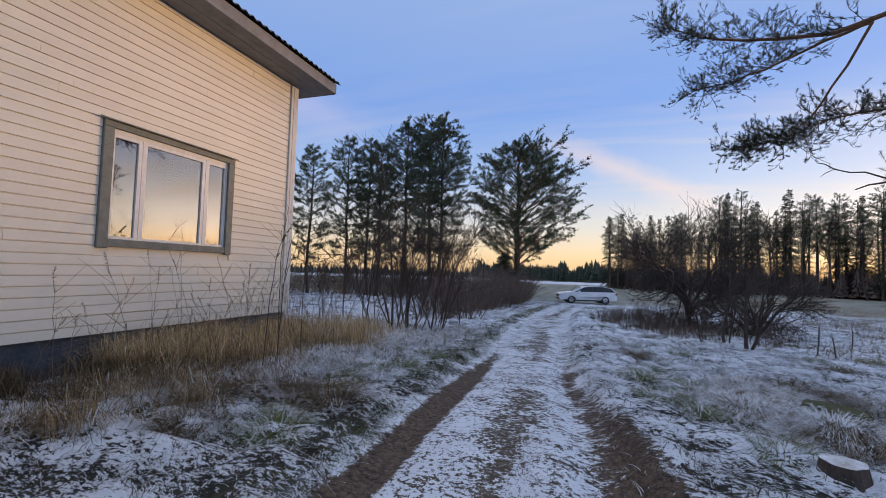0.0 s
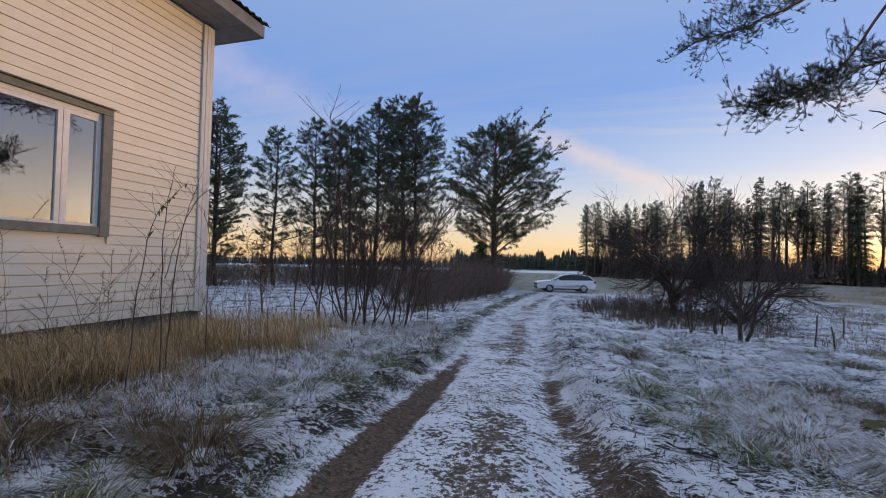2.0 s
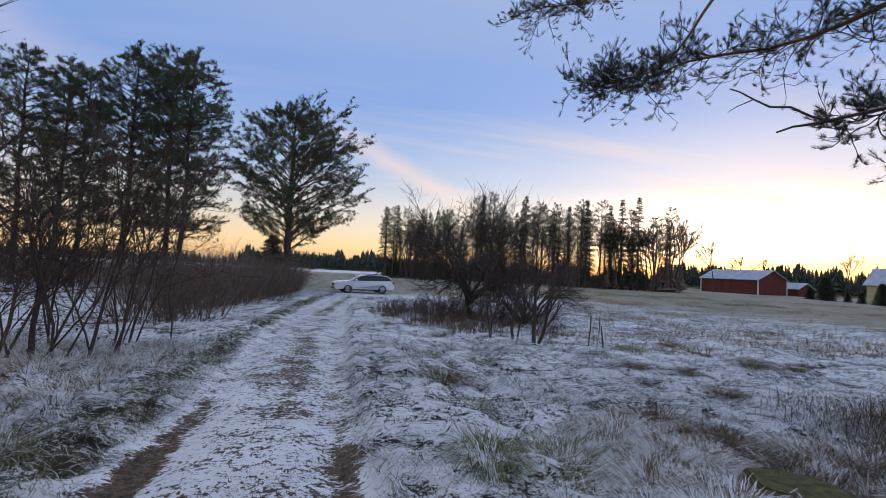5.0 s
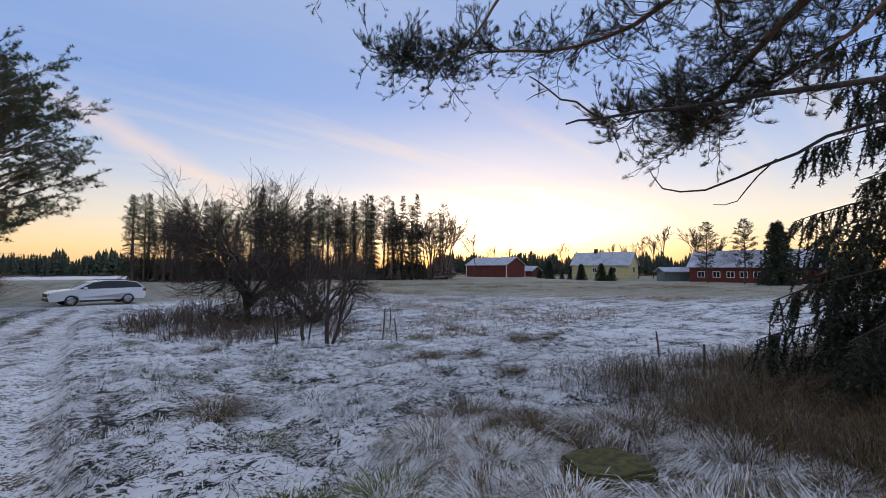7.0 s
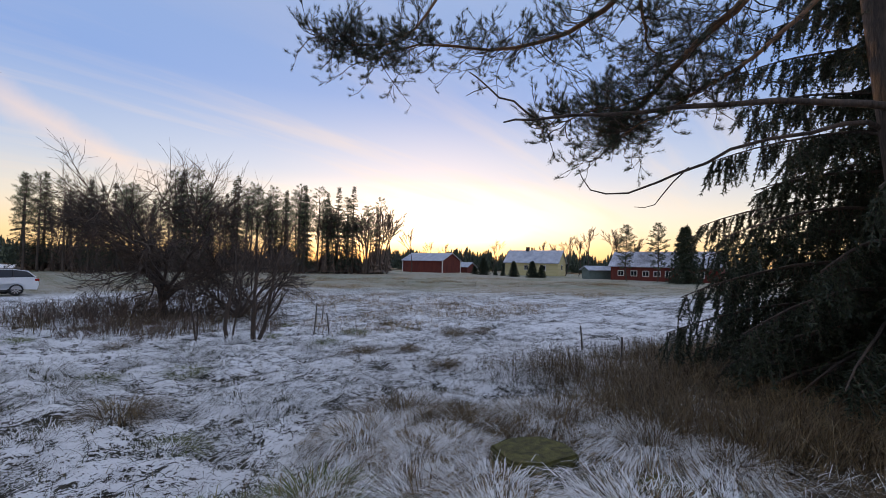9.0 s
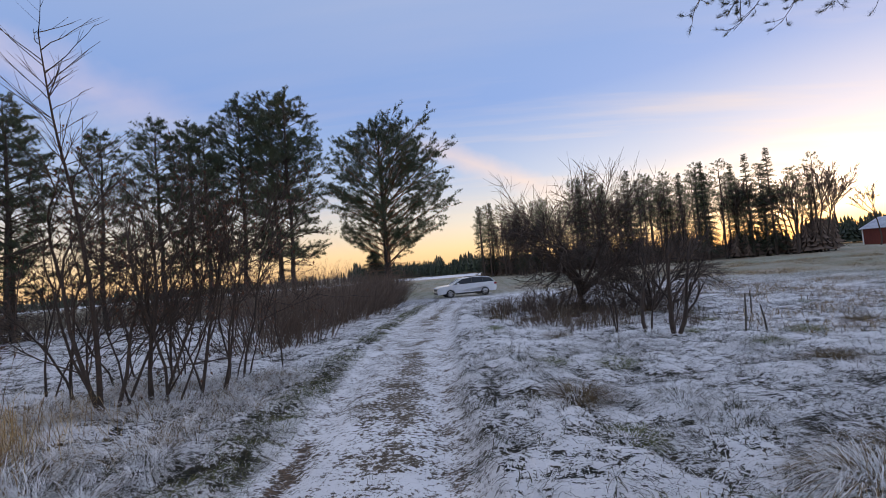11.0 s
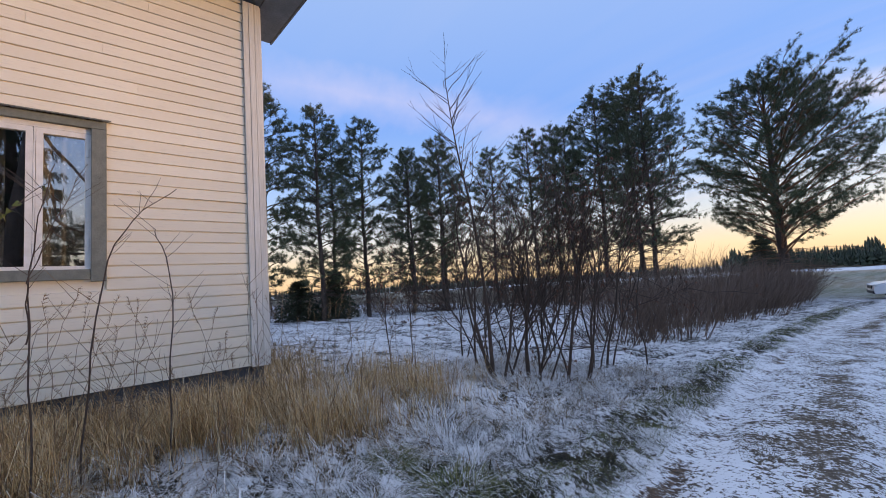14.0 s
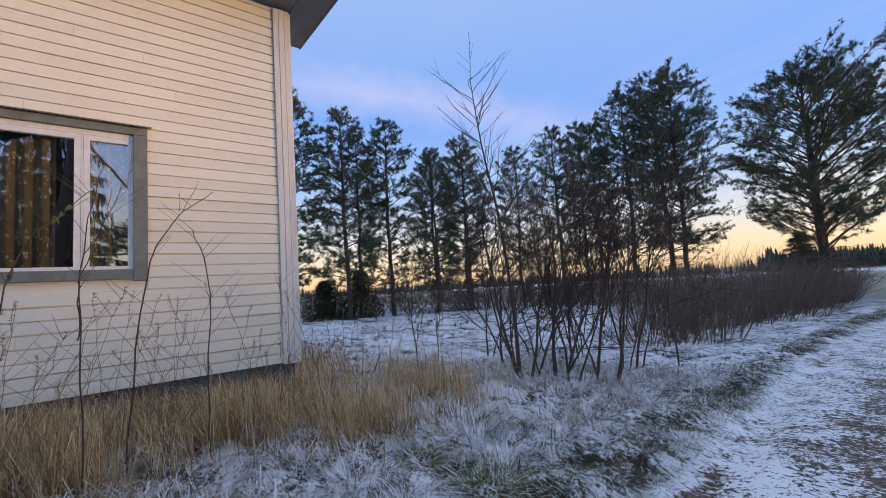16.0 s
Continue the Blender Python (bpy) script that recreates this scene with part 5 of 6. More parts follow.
def near_spruce(x0, y0, height, seed):
    g = np.random.default_rng(seed)
    z0 = gz(x0, y0)
    root = thing("spruce_tree", "dense old spruce with long drooping dark boughs", "tree", m=pose(x0, y0, z0))
    tg = Geo()
    tg.tube([(0, 0, -0.3), (0, 0.02, 0.4), (0.02, 0.05, height * 0.4), (0, 0, height)], [0.3, 0.22, 0.15, 0.02], 12)
    part("trunk", tg, M_bark, root, flat=False)
    P, D, tw = [], [], Geo()
    for i in range(170):
        v = i / 170
        z = 0.35 + (height - 0.7) * v ** 2.2
        az = i * 2.399
        ln = (2.75 * (1 - v) ** 0.7 + 0.2) * g.uniform(0.8, 1.1)
        path = limb_path((0, 0, z), az, ln, 0.10 + 0.15 * v, 0.42 * (1 - v) + 0.05, 9, 0.05, g)
        bg = Geo()
        bg.tube(path, np.linspace(0.035 * (1 - v) + 0.008, 0.005, 9), 5)
        part("bough", bg, M_bark, root)
        side = np.array([math.cos(az), -math.sin(az), 0])
        n = int(24 + ln * 25)
        for k in range(n):
            u = g.uniform(0.15, 1.0)
            sp, dr = along(path, [u])
            d = dr[0] / np.linalg.norm(dr[0]) * g.uniform(0.0, 0.5) + side * g.normal(0, 0.35) + [0, 0, -g.uniform(0.45, 1.1)]
            l2 = g.uniform(0.25, 0.75) * (0.45 + 0.55 * (1 - v))
            steps = d / np.linalg.norm(d) + np.cumsum(g.normal(0, 0.13, (4, 3)) + [0, 0, -0.12], 0)
            pts = np.concatenate([sp, sp + np.cumsum(steps / np.linalg.norm(steps, axis=1)[:, None] * l2 / 4, 0)])
            tw.tube(pts, np.linspace(0.006, 0.002, 5), 3)
            m_ = int(6 + l2 * 14)
            q, dd = along(pts, np.linspace(0.1, 1, m_))
            P.append(q)
            D.append(dd)
    part("twig_mass", tw, M_bark, root)["kind"] = "stuff"
    ng = Geo()
    ng.needles(np.concatenate(P), np.concatenate(D), 6, 0.055, 0.0085, 0.8, seed)
    part("needle_mass", ng, M_spruce, root)["kind"] = "stuff"
    return root


old_spruce = near_spruce(6.9, 4.0, 11.5, 111)
# second spruce, added mostly out of view to block sky light at the right
copy_thing(old_spruce, pose(8.7, 2.9, gz(8.7, 2.9), 0, 0, 140))



def tall_sapling(x0, y0, pts, seed):
    """One slender stem with fine upswept twigs towards its top."""
    g = np.random.default_rng(seed)
    root = thing("sapling", "tall slender bare sapling leaning over the others", "tree", sap, m=pose(x0, y0, gz(x0, y0)))
    p_ = smooth_path(pts, 18)
    geo = Geo()
    geo.tube(p_, np.linspace(0.034, 0.005, 18), 6)
    part("stem", geo, M_twig, root, flat=False)
    tw = Geo()
    for k in range(46):
        u = g.uniform(0.35, 1.0)
        sp, dr = along(p_, [u])
        az = g.uniform(0, 6.283)
        q = limb_path(sp[0], az, g.uniform(0.25, 0.95) * (1.2 - 0.5 * u), 0.7, -0.15, 6, 0.14, g)
        tw.tube(q, np.linspace(0.007, 0.0025, 6), 3)
        for j in range(4):
            s2, _ = along(q, [g.uniform(0.3, 1)])
            q2 = limb_path(s2[0], az + g.normal(0, 0.8), g.uniform(0.08, 0.25), 0.9, 0, 4, 0.12, g)
            tw.tube(q2, [0.003, 0.0025, 0.002, 0.0015], 3)
    part("twig_mass", tw, M_twig, root)["kind"] = "stuff"


tall_sapling(-4.72, 10.05, [(0, 0, -0.1), (-0.02, 0.0, 1.0), (-0.12, -0.06, 2.4), (-0.30, -0.14, 3.6), (-0.42, -0.18, 4.75)], 49)

# ---- grass ----


def scatter(n, x0, x1, y0, y1, keep, seed):
    g = np.random.default_rng(seed)
    x, y = g.uniform(x0, x1, n), g.uniform(y0, y1, n)
    k = g.uniform(0, 1, n) < keep(x, y)
    return x[k], y[k], g


def inside_house(x, y):
    return (x < WX + 0.08) & (y < WY + 0.05)


def grass(name, label, n, box, keep, mat, height, width, lean, seed, comb=0.0, droop=0.5, arch=0.0):
    x, y, g = scatter(n, *box, keep, seed)
    ok = ~inside_house(x, y)
    x, y = x[ok], y[ok]
    k = len(x)
    P = np.stack([x, y, ground_z(x, y) - 0.01], 1)
    swirl = 6.283 * vnoise(x * 0.9, y * 0.9, seed) * 1.6 + 6.283 * vnoise(x * 3.1, y * 3.1, seed + 1) * 0.5
    az = comb * swirl + (1 - comb) * g.uniform(0, 6.283, k) + g.normal(0, 0.45, k)
    geo = Geo()
    if arch:
        ln = g.uniform(*height, k)
        geo.arcs(P, ln, ln * arch * g.uniform(0.4, 1.3, k), g.uniform(*width, k), az)
    else:
        geo.blades(P, g.uniform(*height, k), g.uniform(*width, k), g.uniform(*lean, k), az, droop)
    tagged(part(name, geo, mat), label, "grass", kind="stuff")


off_road = lambda x, y: 1 - np.clip(road_mask(x, y) * 1.05, 0, 1)
clump = lambda x, y: (0.08 + 0.5 * smooth(0.6, 2.2, x) + (0.92 - 0.5 * smooth(0.6, 2.2, x)) * smooth(0.42, 0.62, 0.6 * vnoise(x * 1.5, y * 1.5, 12) + 0.4 * vnoise(x * 3.7, y * 3.7, 22))) * (0.15 + 0.85 * smooth(0.40, 0.58, vnoise(x * 5.5, y * 5.5, 13)))
brown_side = lambda x, y: smooth(3.3, 4.2, x) * (1 - smooth(5.8, 7.0, y))
grass("dead_grass", "dark dead grass matted down between the frost", 90000, (-6, 8.5, 1.8, 12), lambda x, y: off_road(x, y) * (1 - 0.75 * smooth(0.30, 0.52, vnoise(x * 2.3, y * 2.3, 51))) * (1 - 0.6 * smooth(6.0, 10.0, np.hypot(x, y - 3))), M_dead, (0.05, 0.15), (0.0012, 0.0028), (0.7, 2.1), 214, 1.0, arch=0.30)
grass("frosted_grass", "matted frosted grass lying over in the snow", 75000, (-6, 8.5, 1.8, 11), lambda x, y: off_road(x, y) * clump(x, y) * (1 - 0.6 * smooth(6.0, 10.0, np.hypot(x, y - 3))) * (1 - 0.85 * brown_side(x, y)), M_frost, (0.08, 0.22), (0.0011, 0.0025), (0.7, 2.1), 201, 1.0, arch=0.24)
grass("frosted_grass", "short frosted grass among the snow", 150000, (-9, 10, 6, 13.5), lambda x, y: off_road(x, y) * clump(x, y) * (1 - 0.85 * brown_side(x, y)), M_frost, (0.03, 0.10), (0.0018, 0.0038), (1.2, 2.4), 213, 1.0, 0.40)
grass("frosted_grass", "matted frosted meadow grass farther out", 170000, (-10, 24, 12, 34), lambda x, y: off_road(x, y) * clump(x, y), M_frost, (0.05, 0.12), (0.0028, 0.006), (1.3, 2.4), 202, 1.0, 0.42)
grass("track_grass", "sparse short grass on the track's crown", 60000, (-2.2, 0.6, 1.8, 24), lambda x, y: (1 - smooth(0.25, 0.55, np.abs(x - (np.interp(y, RUT_Y, RUT_L) + np.interp(y, RUT_Y, RUT_R)) / 2))) * smooth(0.45, 0.75, vnoise(x * 2.1, y * 1.1, 14)), M_brown_grass, (0.02, 0.075), (0.001, 0.0022), (0.6, 1.8), 203)
verge = lambda x, y: (1 - smooth(0.15, 0.40, np.abs(np.interp(y, RUT_Y, RUT_L) - 0.55 - x))) * smooth(0.2, 0.5, vnoise(x * 1.2, y * 0.8, 15))
grass("green_verge_grass", "short green grass along the track's bank", 75000, (-4.2, -1.6, 2, 30), verge, M_green, (0.04, 0.12), (0.0012, 0.0028), (0.7, 1.8), 204, 0.6)
by_wall = lambda x, y: smooth(-4.15, -4.9, x + 0.6 * (vnoise(y * 1.1, x * 0.7, 16) - 0.5) - 0.13 * np.clip(y - 3.5, 0, 5.5)) * (1 - smooth(7.6, 10.0, y)) * (0.08 + 0.92 * smooth(0.42, 0.62, 0.6 * vnoise(x * 1.6, y * 1.6, 17) + 0.4 * vnoise(x * 4.1, y * 4.1, 52)))
# brown dead grass; its darker palette also carries the shade by the wall
grass("tall_dry_grass", "brown dead grass, toned dark for the shade at the foot of the house wall", 70000, (-6, -3.4, 0.2, 4.8), by_wall, M_brown_grass, (0.12, 0.46), (0.0012, 0.003), (0.15, 1.25), 217, 0.3)
grass("tall_dry_grass", "tall orange-brown dry grass along the house wall", 90000, (-9.5, -2.6, 3.6, 7.2), lambda x, y: by_wall(x, y) * (0.35 + 0.65 * smooth(-6.4, -5.7, x)), M_gold, (0.22, 0.78), (0.0012, 0.003), (0.15, 1.25), 205, 0.3)
grass("tall_dry_grass", "tall golden dry grass round the house corner", 80000, (-9.5, -2.6, 4.6, 11), lambda x, y: by_wall(x, y) * (0.35 + 0.65 * smooth(-6.4, -5.7, x)), M_gold, (0.22, 0.80), (0.0012, 0.003), (0.15, 1.25), 215, 0.3)
grass("tall_dry_grass", "bent dry grass fallen over towards the track", 16000, (-5.2, -2.6, 1.5, 9.5), lambda x, y: smooth(0.5, 0.7, vnoise(x * 1.2, y * 1.2, 18)) * (1 - smooth(-4.1, -3.4, x)), M_straw, (0.25, 0.60), (0.0012, 0.0026), (0.9, 1.9), 206, 0.9, arch=0.42)
lay = lambda x, y: smooth(0.36, 0.56, vnoise(x * 2.2, y * 2.2, 21)) * off_road(x, y)
grass("fallen_straw", "long frosted straw fallen over in mats before the house", 50000, (-6.5, -2.2, 1.4, 12.5), lambda x, y: lay(x, y) * (1 - smooth(-4.2, -3.2, x - 0.25 * np.clip(y - 5.0, 0, 3))) * (0.2 + 0.8 * smooth(3.0, 5.0, y)), M_straw_frost, (0.18, 0.50), (0.0017, 0.0038), (1.5, 2.6), 211, 1.0, arch=0.34)
grass("fallen_straw", "long frosted grass laid over in mounds beside the track", 22000, (1.0, 6.0, 3.6, 9.5), lambda x, y: lay(x, y) * (1 - smooth(1.2, 2.6, np.hypot(x - 3.2, y - 6.2))), M_straw_frost, (0.14, 0.34), (0.0013, 0.0028), (1.4, 2.6), 212, 1.0, arch=0.36)
right = lambda x, y: (1 - smooth(0.4, 1.7, np.abs((x - 7.0) * 0.42 + (y - 6.7) * 0.9))) * smooth(4.5, 6.0, x) * (0.3 + 0.75 * smooth(0.4, 0.6, vnoise(x * 1.8, y * 1.8, 27)))
grass("brown_tall_grass", "stand of tall brown grass beside the meadow", 90000, (4.2, 14, 3.6, 11), right, M_brown_grass, (0.22, 0.60), (0.0012, 0.0028), (0.2, 1.4), 207)
grass("brown_tall_grass", "tall brown grass in the shade of the spruce", 60000, (3.4, 8.5, 2.6, 7.0), lambda x, y: brown_side(x, y) * (0.15 + 0.85 * smooth(0.36, 0.58, vnoise(x * 1.9, y * 1.9, 53))), M_brown_grass, (0.20, 0.55), (0.0012, 0.0028), (0.4, 1.6), 216)
grass("brown_tall_grass", "brown dead grass round the thicket", 20000, (0.2, 9, 14, 24), lambda x, y: (1 - smooth(1.5, 4.0, np.hypot((x - 4) * 0.8, y - 19.8))) * smooth(0.4, 0.65, vnoise(x * 1.1, y * 1.1, 19)), M_brown_grass, (0.2, 0.55), (0.003, 0.006), (0.2, 0.9), 208)
grass("meadow_straw", "pale straw patches on the far meadow", 110000, (6, 60, 14, 56), lambda x, y: smooth(0.62, 0.76, 0.55 * vnoise(x * 0.16, y * 0.22, 20) + 0.45 * vnoise(x * 0.7, y * 0.8, 44)) * 0.9, M_straw, (0.12, 0.42), (0.004, 0.009), (0.6, 1.8), 209)

# tussocks that stand out, each a thing
tg_ = "frosted grass tussocks"


def tussock(label, n, height, mat, seed, m):
    g = np.random.default_rng(seed)
    r, a = 0.16 * np.sqrt(g.uniform(0, 1, n)), g.uniform(0, 6.283, n)
    geo = Geo()
    ln = height * g.uniform(1.1, 2.7, n)
    geo.arcs(np.stack([r * np.cos(a), r * np.sin(a), np.full(n, -0.03)], 1), ln, height * g.uniform(0.3, 0.95, n), g.uniform(0.001, 0.0023, n), a + g.normal(0, 0.6, n))
    ob = part("grass_tussock", geo, mat)
    ob.matrix_world = m
    return tagged(ob, label, "grass", tg_)


ts = [tussock("bushy tussock of green and straw grass with frost", 380, 0.11, M_green, 301, pose(-3.1, 5.2, gz(-3.1, 5.2))), tussock("rounded tussock of frosted pale grass", 480, 0.14, M_frost, 302, pose(2.6, 7.2, gz(2.6, 7.2))), tussock("dark brown dead grass tussock", 460, 0.17, M_brown_grass, 303, pose(3.3, 7.5, gz(3.3, 7.5)))]
g2 = np.random.default_rng(17)
spots = [(-2.9, 3.6, 0), (-2.75, 6.3, 0), (-3.4, 7.3, 0), (-2.9, 8.4, 2), (-3.3, 2.9, 2), (1.2, 5.4, 0), (0.75, 6.9, 0), (1.5, 6.1, 1), (2.2, 6.2, 1), (2.7, 6.5, 1), (3.0, 7.1, 2), (3.6, 7.0, 1), (1.9, 7.6, 1), (3.6, 6.1, 1), (4.2, 5.6, 2), (2.4, 5.6, 1), (2.9, 5.2, 1), (1.6, 4.4, 0), (2.3, 4.9, 2), (3.3, 4.4, 2), (1.1, 8.6, 0), (2.0, 9.6, 1)]
spots += [(-3.2, 4.2, 2), (-3.6, 4.8, 2), (-3.0, 5.6, 0), (-3.5, 5.9, 2), (-2.8, 4.7, 0), (-3.3, 6.7, 2), (-2.7, 7.4, 0), (-3.7, 3.6, 2), (-3.1, 3.1, 1), (-2.6, 3.2, 0), (-3.9, 5.4, 2), (-3.0, 7.9, 2), (-3.6, 8.2, 1), (-2.7, 5.5, 1), (-2.55, 4.0, 2), (-2.9, 6.8, 1), (2.5, 6.9, 2), (3.4, 6.7, 2), (2.9, 7.9, 2), (1.4, 7.0, 0), (0.9, 5.9, 0), (1.9, 5.2, 0), (4.3, 6.6, 2)]
for k in range(90):
    x, y = g2.uniform(-3.4, 12) if k % 3 else g2.uniform(0.5, 6), g2.uniform(5, 24)
    if float(road_mask(x, y)) < 0.05 and not -2.9 < x < 0.45:
        spots.append((x, y, int(g2.choice([0, 1, 1, 2]))))
# big frosted mounds round the mossy slab
ts.append(tussock("big arching mound of frosted long grass", 1100, 0.17, M_straw_frost, 304, pose(2.25, 7.0, gz(2.25, 7.0))))
ts.append(tussock("big dark brown arching grass mound", 900, 0.20, M_brown_grass, 305, pose(3.1, 7.2, gz(3.1, 7.2))))
spots += [(2.7, 7.15, 3), (1.85, 6.55, 3), (2.15, 6.25, 3), (1.8, 5.9, 3), (2.15, 5.7, 3), (3.55, 5.75, 3), (3.85, 6.1, 3), (3.6, 5.3, 3), (1.5, 6.9, 3), (2.2, 7.6, 3), (2.5, 6.9, 3), (3.6, 6.95, 3), (3.75, 6.6, 3), (2.95, 7.6, 3), (4.1, 5.8, 3), (2.4, 5.4, 3)]
spots = [q for q in spots if abs(q[0] - 2.72) > 0.5 or not 5.75 < q[1] < 6.8]
for x, y, k in spots:
    k = 1 if k == 2 and x < 0 and y > 4.5 else k
    s = g2.uniform(0.8, 1.5)
    copy_thing(ts[k], pose(x, y, gz(x, y), 0, 0, g2.uniform(0, 360)) @ Matrix.Diagonal((s, s, s, 1)))

# weeds before the wall: bent canes and seed stalks
cane_group = "bare canes before the wall"


def cane(pts, r, label="bare dark cane bent before the wall", leaves=0, seed=0, head=False):
    g = np.random.default_rng(seed)
    p_ = smooth_path(pts, 16)
    p_[:, 1] += np.sin(np.arange(16) * 1.9 + seed) * 0.008
    root = thing("cane", label, "weed", cane_group, m=pose(*p_[0]))
    geo = Geo()
    geo.tube(p_ - p_[0], np.linspace(r, r * 0.35, 16), 5)
    part("stem", geo, M_weed if head else M_twig, root)
    tw = Geo()
    for k in range(5 if head else 11):
        sp, dr = along(p_, [g.uniform(0.25, 0.95)])
        pp = limb_path(sp[0], g.uniform(0, 6.28), g.uniform(0.05, 0.30), 0.9, 0.0, 4, 0.12, g)
        tw.tube(pp - p_[0], [0.0022, 0.002, 0.0017, 0.0012], 3)
    part("twig_mass", tw, M_weed if head else M_twig, root)["kind"] = "stuff"
    if head:
        hd = Geo()
        q, _ = along(p_, np.linspace(0.82, 1.0, 7))
        hd.needles(q - p_[0], np.tile([g.normal(0, 0.6), g.normal(0, 0.6), 0.6], (7, 1)), 8, 0.034, 0.0018, 0.55, seed)
        part("seed_head", hd, M_straw, root)
    if leaves:
        lf = Geo()
        q, _ = along(p_, g.uniform(0.5, 1.0, leaves))
        lf.needles(q - p_[0], np.tile([0, 0, -1.0], (leaves, 1)), 2, 0.06, 0.018, 0.8, seed)
        part("leaf", lf, M_green, root)


cane([(-4.4, 5.36, 0.1), (-4.4, 5.40, 0.78), (-4.4, 5.5, 1.67), (-4.4, 5.69, 2.09), (-4.4, 5.98, 2.35)], 0.008, seed=1)
cane([(-4.4, 5.92, 0.1), (-4.4, 5.91, 0.68), (-4.4, 5.93, 1.56), (-4.4, 5.83, 1.95), (-4.4, 5.81, 2.01)], 0.007, seed=2)
cane([(-4.2, 5.13, 0.1), (-4.2, 5.11, 0.86), (-4.2, 5.10, 1.59), (-4.2, 5.15, 2.07), (-4.2, 5.22, 2.41)], 0.007, seed=3)
cane([(-4.0, 4.6, 0.1), (-4.0, 4.66, 0.9), (-4.0, 4.74, 1.43), (-4.0, 4.83, 1.81), (-4.0, 5.04, 2.07), (-4.0, 5.2, 2.24)], 0.006, "bare cane with a few last yellow-green leaves", 7, 4)
cane([(-4.15, 5.1, 1.2), (-4.05, 5.1, 1.51), (-4.0, 5.12, 1.66), (-4.0, 5.28, 2.12), (-4.0, 5.38, 2.38)], 0.005, seed=5)
for k in range(100):
    y = g2.uniform(4.0, 8.8) if k % 6 else g2.uniform(2.4, 4.0)
    x = g2.uniform(-5.2, -3.9) if y < 7 else g2.uniform(-6.6, -4.2)
    h = g2.uniform(0.6, 1.55)
    z = gz(x, y)
    d = g2.normal(0, 0.22, 2)
    cane([(x, y, z - 0.05), (x + d[0] * 0.3, y + d[1] * 0.3, z + h * 0.5), (x + d[0], y + d[1], z + h)], 0.0034, "thin dry weed stalk with a feathery seed head", 0, 20 + k, True)

# ---- small things ----
sx, sy = 1.85, 4.08
stump = thing("tree_stump", "sawn tree stump with snow on its top", "stump", m=pose(sx, sy, gz(sx, sy) - 0.01) @ Matrix.Diagonal((0.82, 0.82, 0.8, 1)))
g = Geo()
a = np.linspace(0, 2 * np.pi, 29)[:-1]
wob = 1 + 0.06 * np.sin(a * 3 + 1) + 0.04 * np.sin(a * 7)
rings = [(0.22, -0.15), (0.185, 0.04), (0.17, 0.12)]
g.add(np.concatenate([np.stack([r * wob * np.cos(a), r * wob * np.sin(a), np.full(28, z)], 1) for r, z in rings]), [(k * 28 + i, k * 28 + (i + 1) % 28, (k + 1) * 28 + (i + 1) % 28, (k + 1) * 28 + i) for k in range(2) for i in range(28)])
part("bark", g, M_bark, stump)
g = Geo()
g.add(np.concatenate([np.stack([0.169 * wob * np.cos(a), 0.169 * wob * np.sin(a), np.full(28, 0.122)], 1), [(0, 0, 0.126)]]), [(i, (i + 1) % 28, 28) for i in range(28)])
part("cut_top", g, M_stump, stump)


def stone(x, y, r, flat, label, mat, seed):
    bm = bmesh.new()
    bmesh.ops.create_icosphere(bm, subdivisions=4, radius=1)
    for v in bm.verts:
        n = noise.noise(v.co * 1.6 + Vector((seed, 0, 0))) * 0.28 + noise.noise(v.co * 5 + Vector((seed, 3, 0))) * 0.07
        v.co = Vector((v.co.x * r * 1.25, v.co.y * r, v.co.z * r * flat)) * (1 + n)
    for f in bm.faces:
        f.smooth = True
    ob = part("stone", bm, mat)
    ob.location = (x, y, gz(x, y) - r * flat * 0.2)
    tagged(ob, label, "stone")


slab = bmesh.new()
outline = [(-0.33, -0.17), (-0.10, -0.25), (0.26, -0.22), (0.34, -0.02), (0.24, 0.20), (-0.05, 0.25), (-0.30, 0.16)]
face = slab.faces.new([slab.verts.new((x, y, 0.0)) for x, y in outline])
up_ = bmesh.ops.extrude_face_region(slab, geom=[face])
for v in up_["geom"]:
    if isinstance(v, bmesh.types.BMVert):
        v.co = Vector((v.co.x * 0.96, v.co.y * 0.96, 0.20 + 0.02 * noise.noise(v.co * 3)))
bmesh.ops.recalc_face_normals(slab, faces=slab.faces[:])
bmesh.ops.bevel(slab, geom=slab.edges[:], offset=0.018, segments=2, affect="EDGES")
bmesh.ops.subdivide_edges(slab, edges=slab.edges[:], cuts=2, use_grid_fill=True)
for v in slab.verts:
    v.co.z += 0.012 * noise.noise(v.co * 9)
slab_ob = part("stone_slab", slab, M_moss)
slab_ob.matrix_world = pose(2.8, 6.36, float(ground_z(2.8, 6.36, False)) - 0.06, 0, 3, -20)
tagged(slab_ob, "flat moss-covered stone slab among frosted grass mounds", "stone")
stone(2.95, 5.45, 0.28, 0.3, "low mossy stone sunk in the grass", M_moss, 4.0)
for x, y, h, tilt in ((6.4, 15.4, 0.9, 4), (6.75, 15.2, 0.6, -6), (8.9, 19.0, 0.7, 2), (7.05, 7.25, 0.45, 3), (8.6, 8.6, 0.5, -3), (1.15, 20.0, 0.6, 5)):
    g = Geo()
    g.tube([(0, 0, -0.2), (0.01, 0, h * 0.5), (0, 0.01, h)], [0.022, 0.02, 0.016], 6)
    ob = part("stake", g, M_post)
    ob.matrix_world = pose(x, y, gz(x, y), tilt, tilt * 0.6, 0)
    tagged(ob, "thin weathered wooden stake in the meadow", "stake", "old stakes")

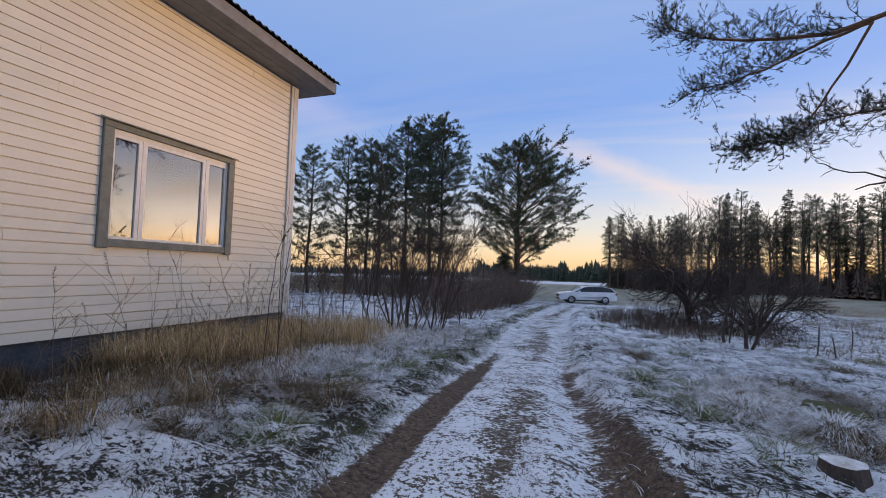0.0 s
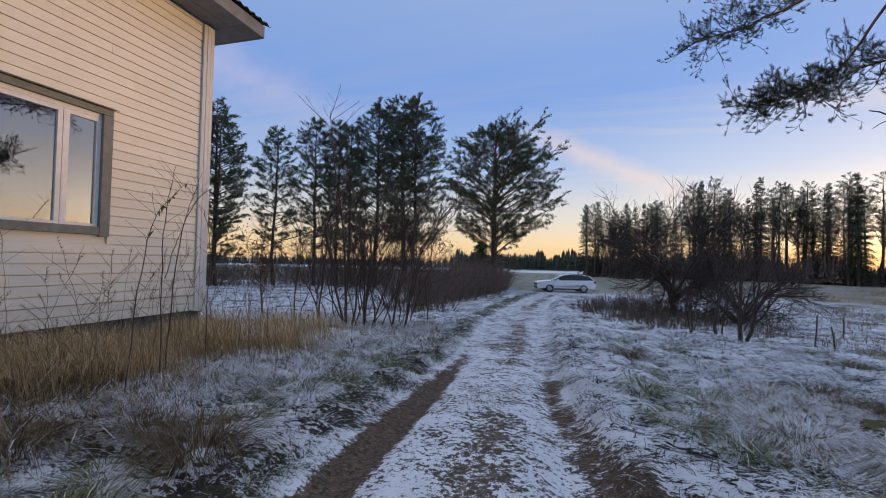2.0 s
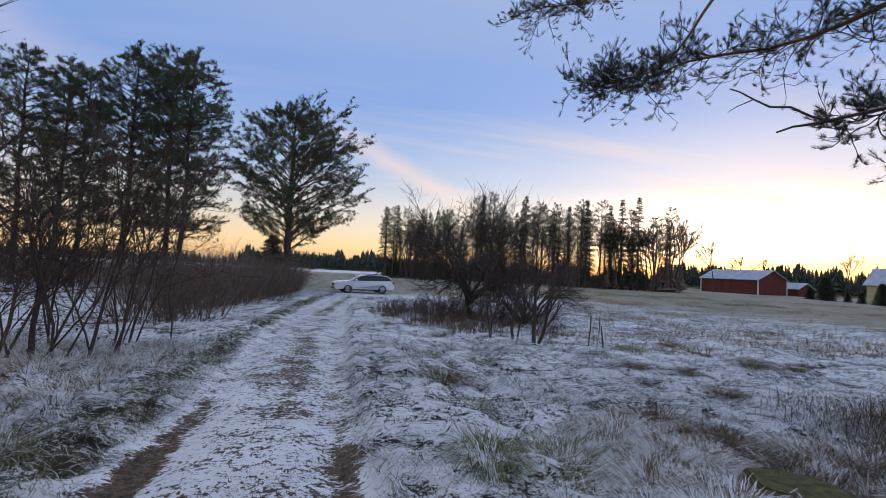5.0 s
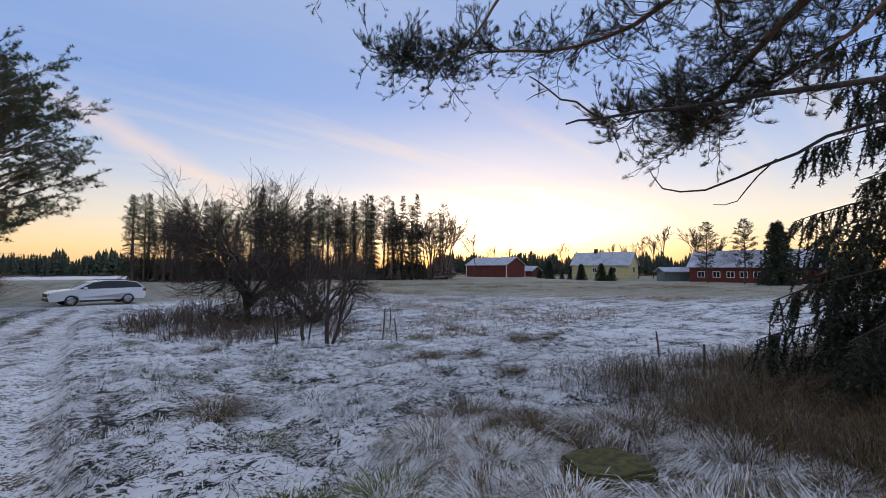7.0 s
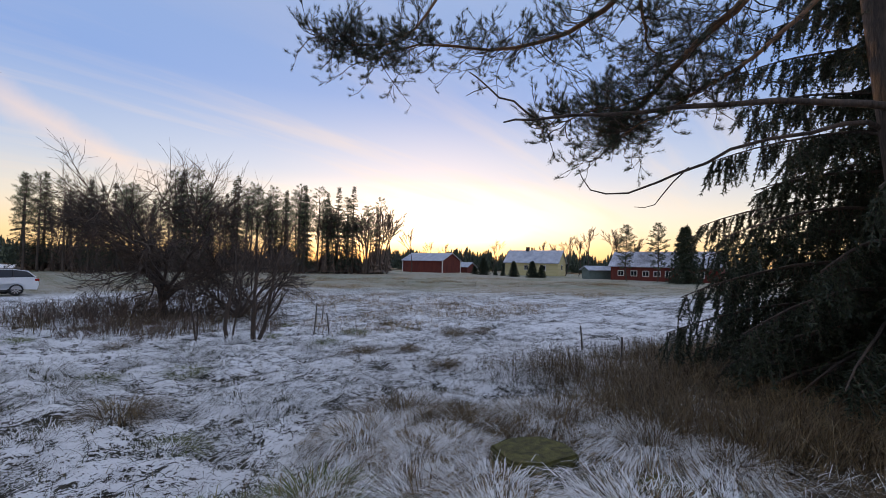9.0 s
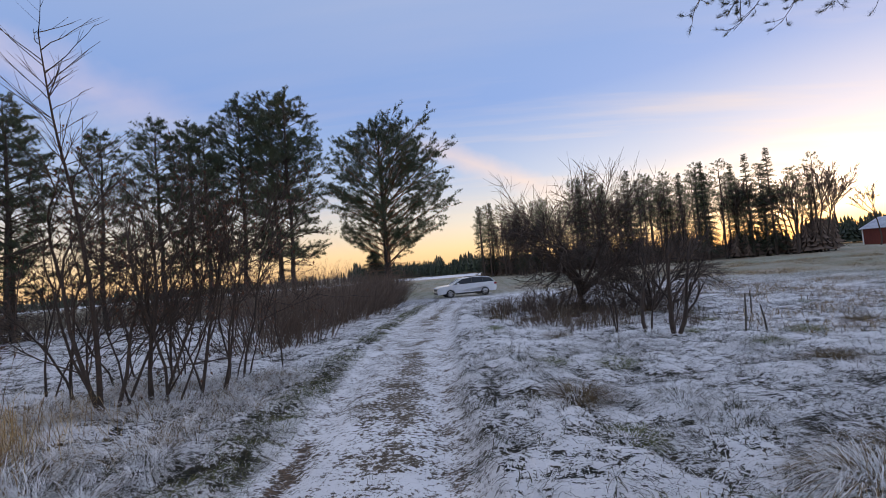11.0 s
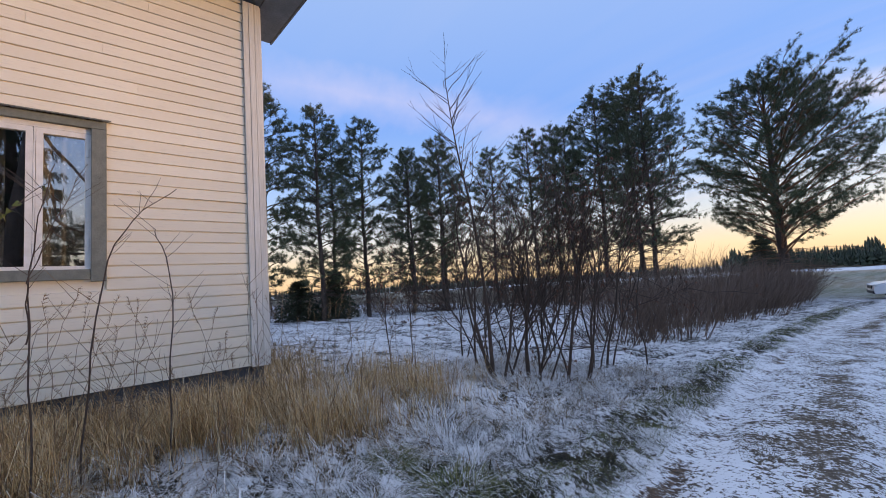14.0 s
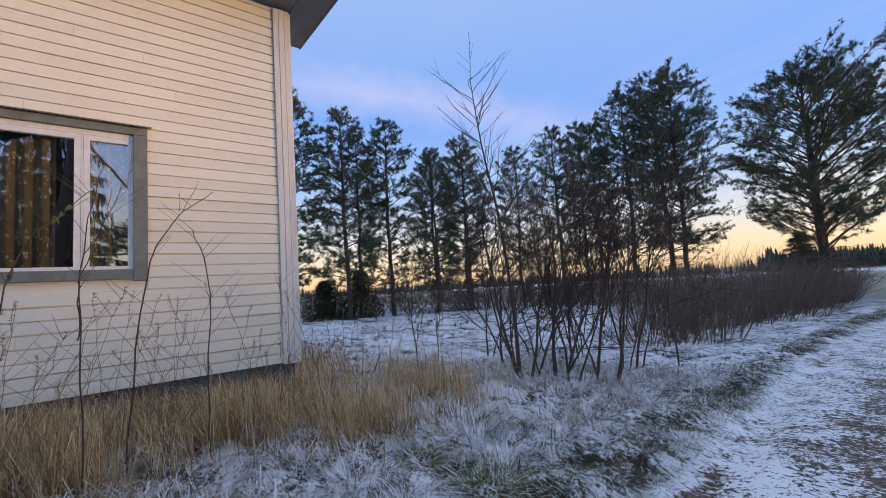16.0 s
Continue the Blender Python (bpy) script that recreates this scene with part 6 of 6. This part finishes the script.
# old wire fence beyond the spruce
fence = thing("wire_fence", "old sagging wire mesh fence beyond the spruce", "fence", m=pose(9.8, 5.9, gz(9.8, 5.9)))
fz = gz(9.8, 5.9)
FP = [(9.8 + 0.5 * k, 5.9 - 0.7 * k) for k in range(6)]
for x, y in FP:
    g = Geo()
    z = gz(x, y) - fz
    g.tube([(x - 9.8, y - 5.9, z - 0.2), (x - 9.8, y - 5.9, z + 1.1)], [0.018, 0.016], 6)
    part("post", g, M_post, fence)
for k in range(9):
    g = Geo()
    pts = []
    for i in range(len(FP) * 4 - 3):
        x, y = np.interp(i / 4, range(6), [p_[0] for p_ in FP]), np.interp(i / 4, range(6), [p_[1] for p_ in FP])
        pts.append((x - 9.8, y - 5.9, gz(x, y) - fz + 0.12 + k * 0.115 + g2.normal(0, 0.012)))
    g.tube(pts, [0.004] * len(pts), 3)
    part("wire", g, M_wire, fence)

# ---- weatherboards of the long wall ----
COURSE = 0.1212
gb = np.random.default_rng(23)
k = 0
while 0.6 + k * COURSE < 5.14:
    z0 = 0.6 + k * COURSE
    z1 = min(z0 + COURSE - 0.003, 5.147)
    spans = [(Y0, WY - 0.207)]
    if z1 > 1.66 and z0 < 3.24:
        spans = [(Y0, 3.533), (5.587, WY - 0.207)]
    for a, b in spans:
        cuts = [a]
        nxt = a + gb.uniform(1.2, 4.4)
        while nxt < b - 0.5:
            cuts.append(nxt)
            nxt += gb.uniform(3.2, 4.6)
        cuts.append(b)
        for c0, c1 in zip(cuts, cuts[1:]):
            g = Geo()
            o, tw_ = gb.normal(0, 0.0014), gb.normal(0, 0.0015)
            if k == 16 and a > 5:
                o = 0.008   # one sprung board beside the window
            xs_ = [(WX - 0.026, z0), (WX + o, z0 + 0.001), (WX + o + tw_ * 0.3, z0 + 0.012), (WX - 0.004 + o, z1 - 0.010), (WX - 0.021, z1 - 0.007), (WX - 0.026, z1)]
            v = [(x, yy, z) for yy in (c0, c1 - 0.0025) for x, z in xs_]
            g.add(v, [(i, (i + 1) % 6, (i + 1) % 6 + 6, i + 6) for i in range(6)])
            g.add(v, [(5, 4, 0), (4, 3, 0), (3, 2, 0), (2, 1, 0), (6, 10, 11), (6, 9, 10), (6, 8, 9), (6, 7, 8)])
            part("board", g, M_siding, house)
    k += 1
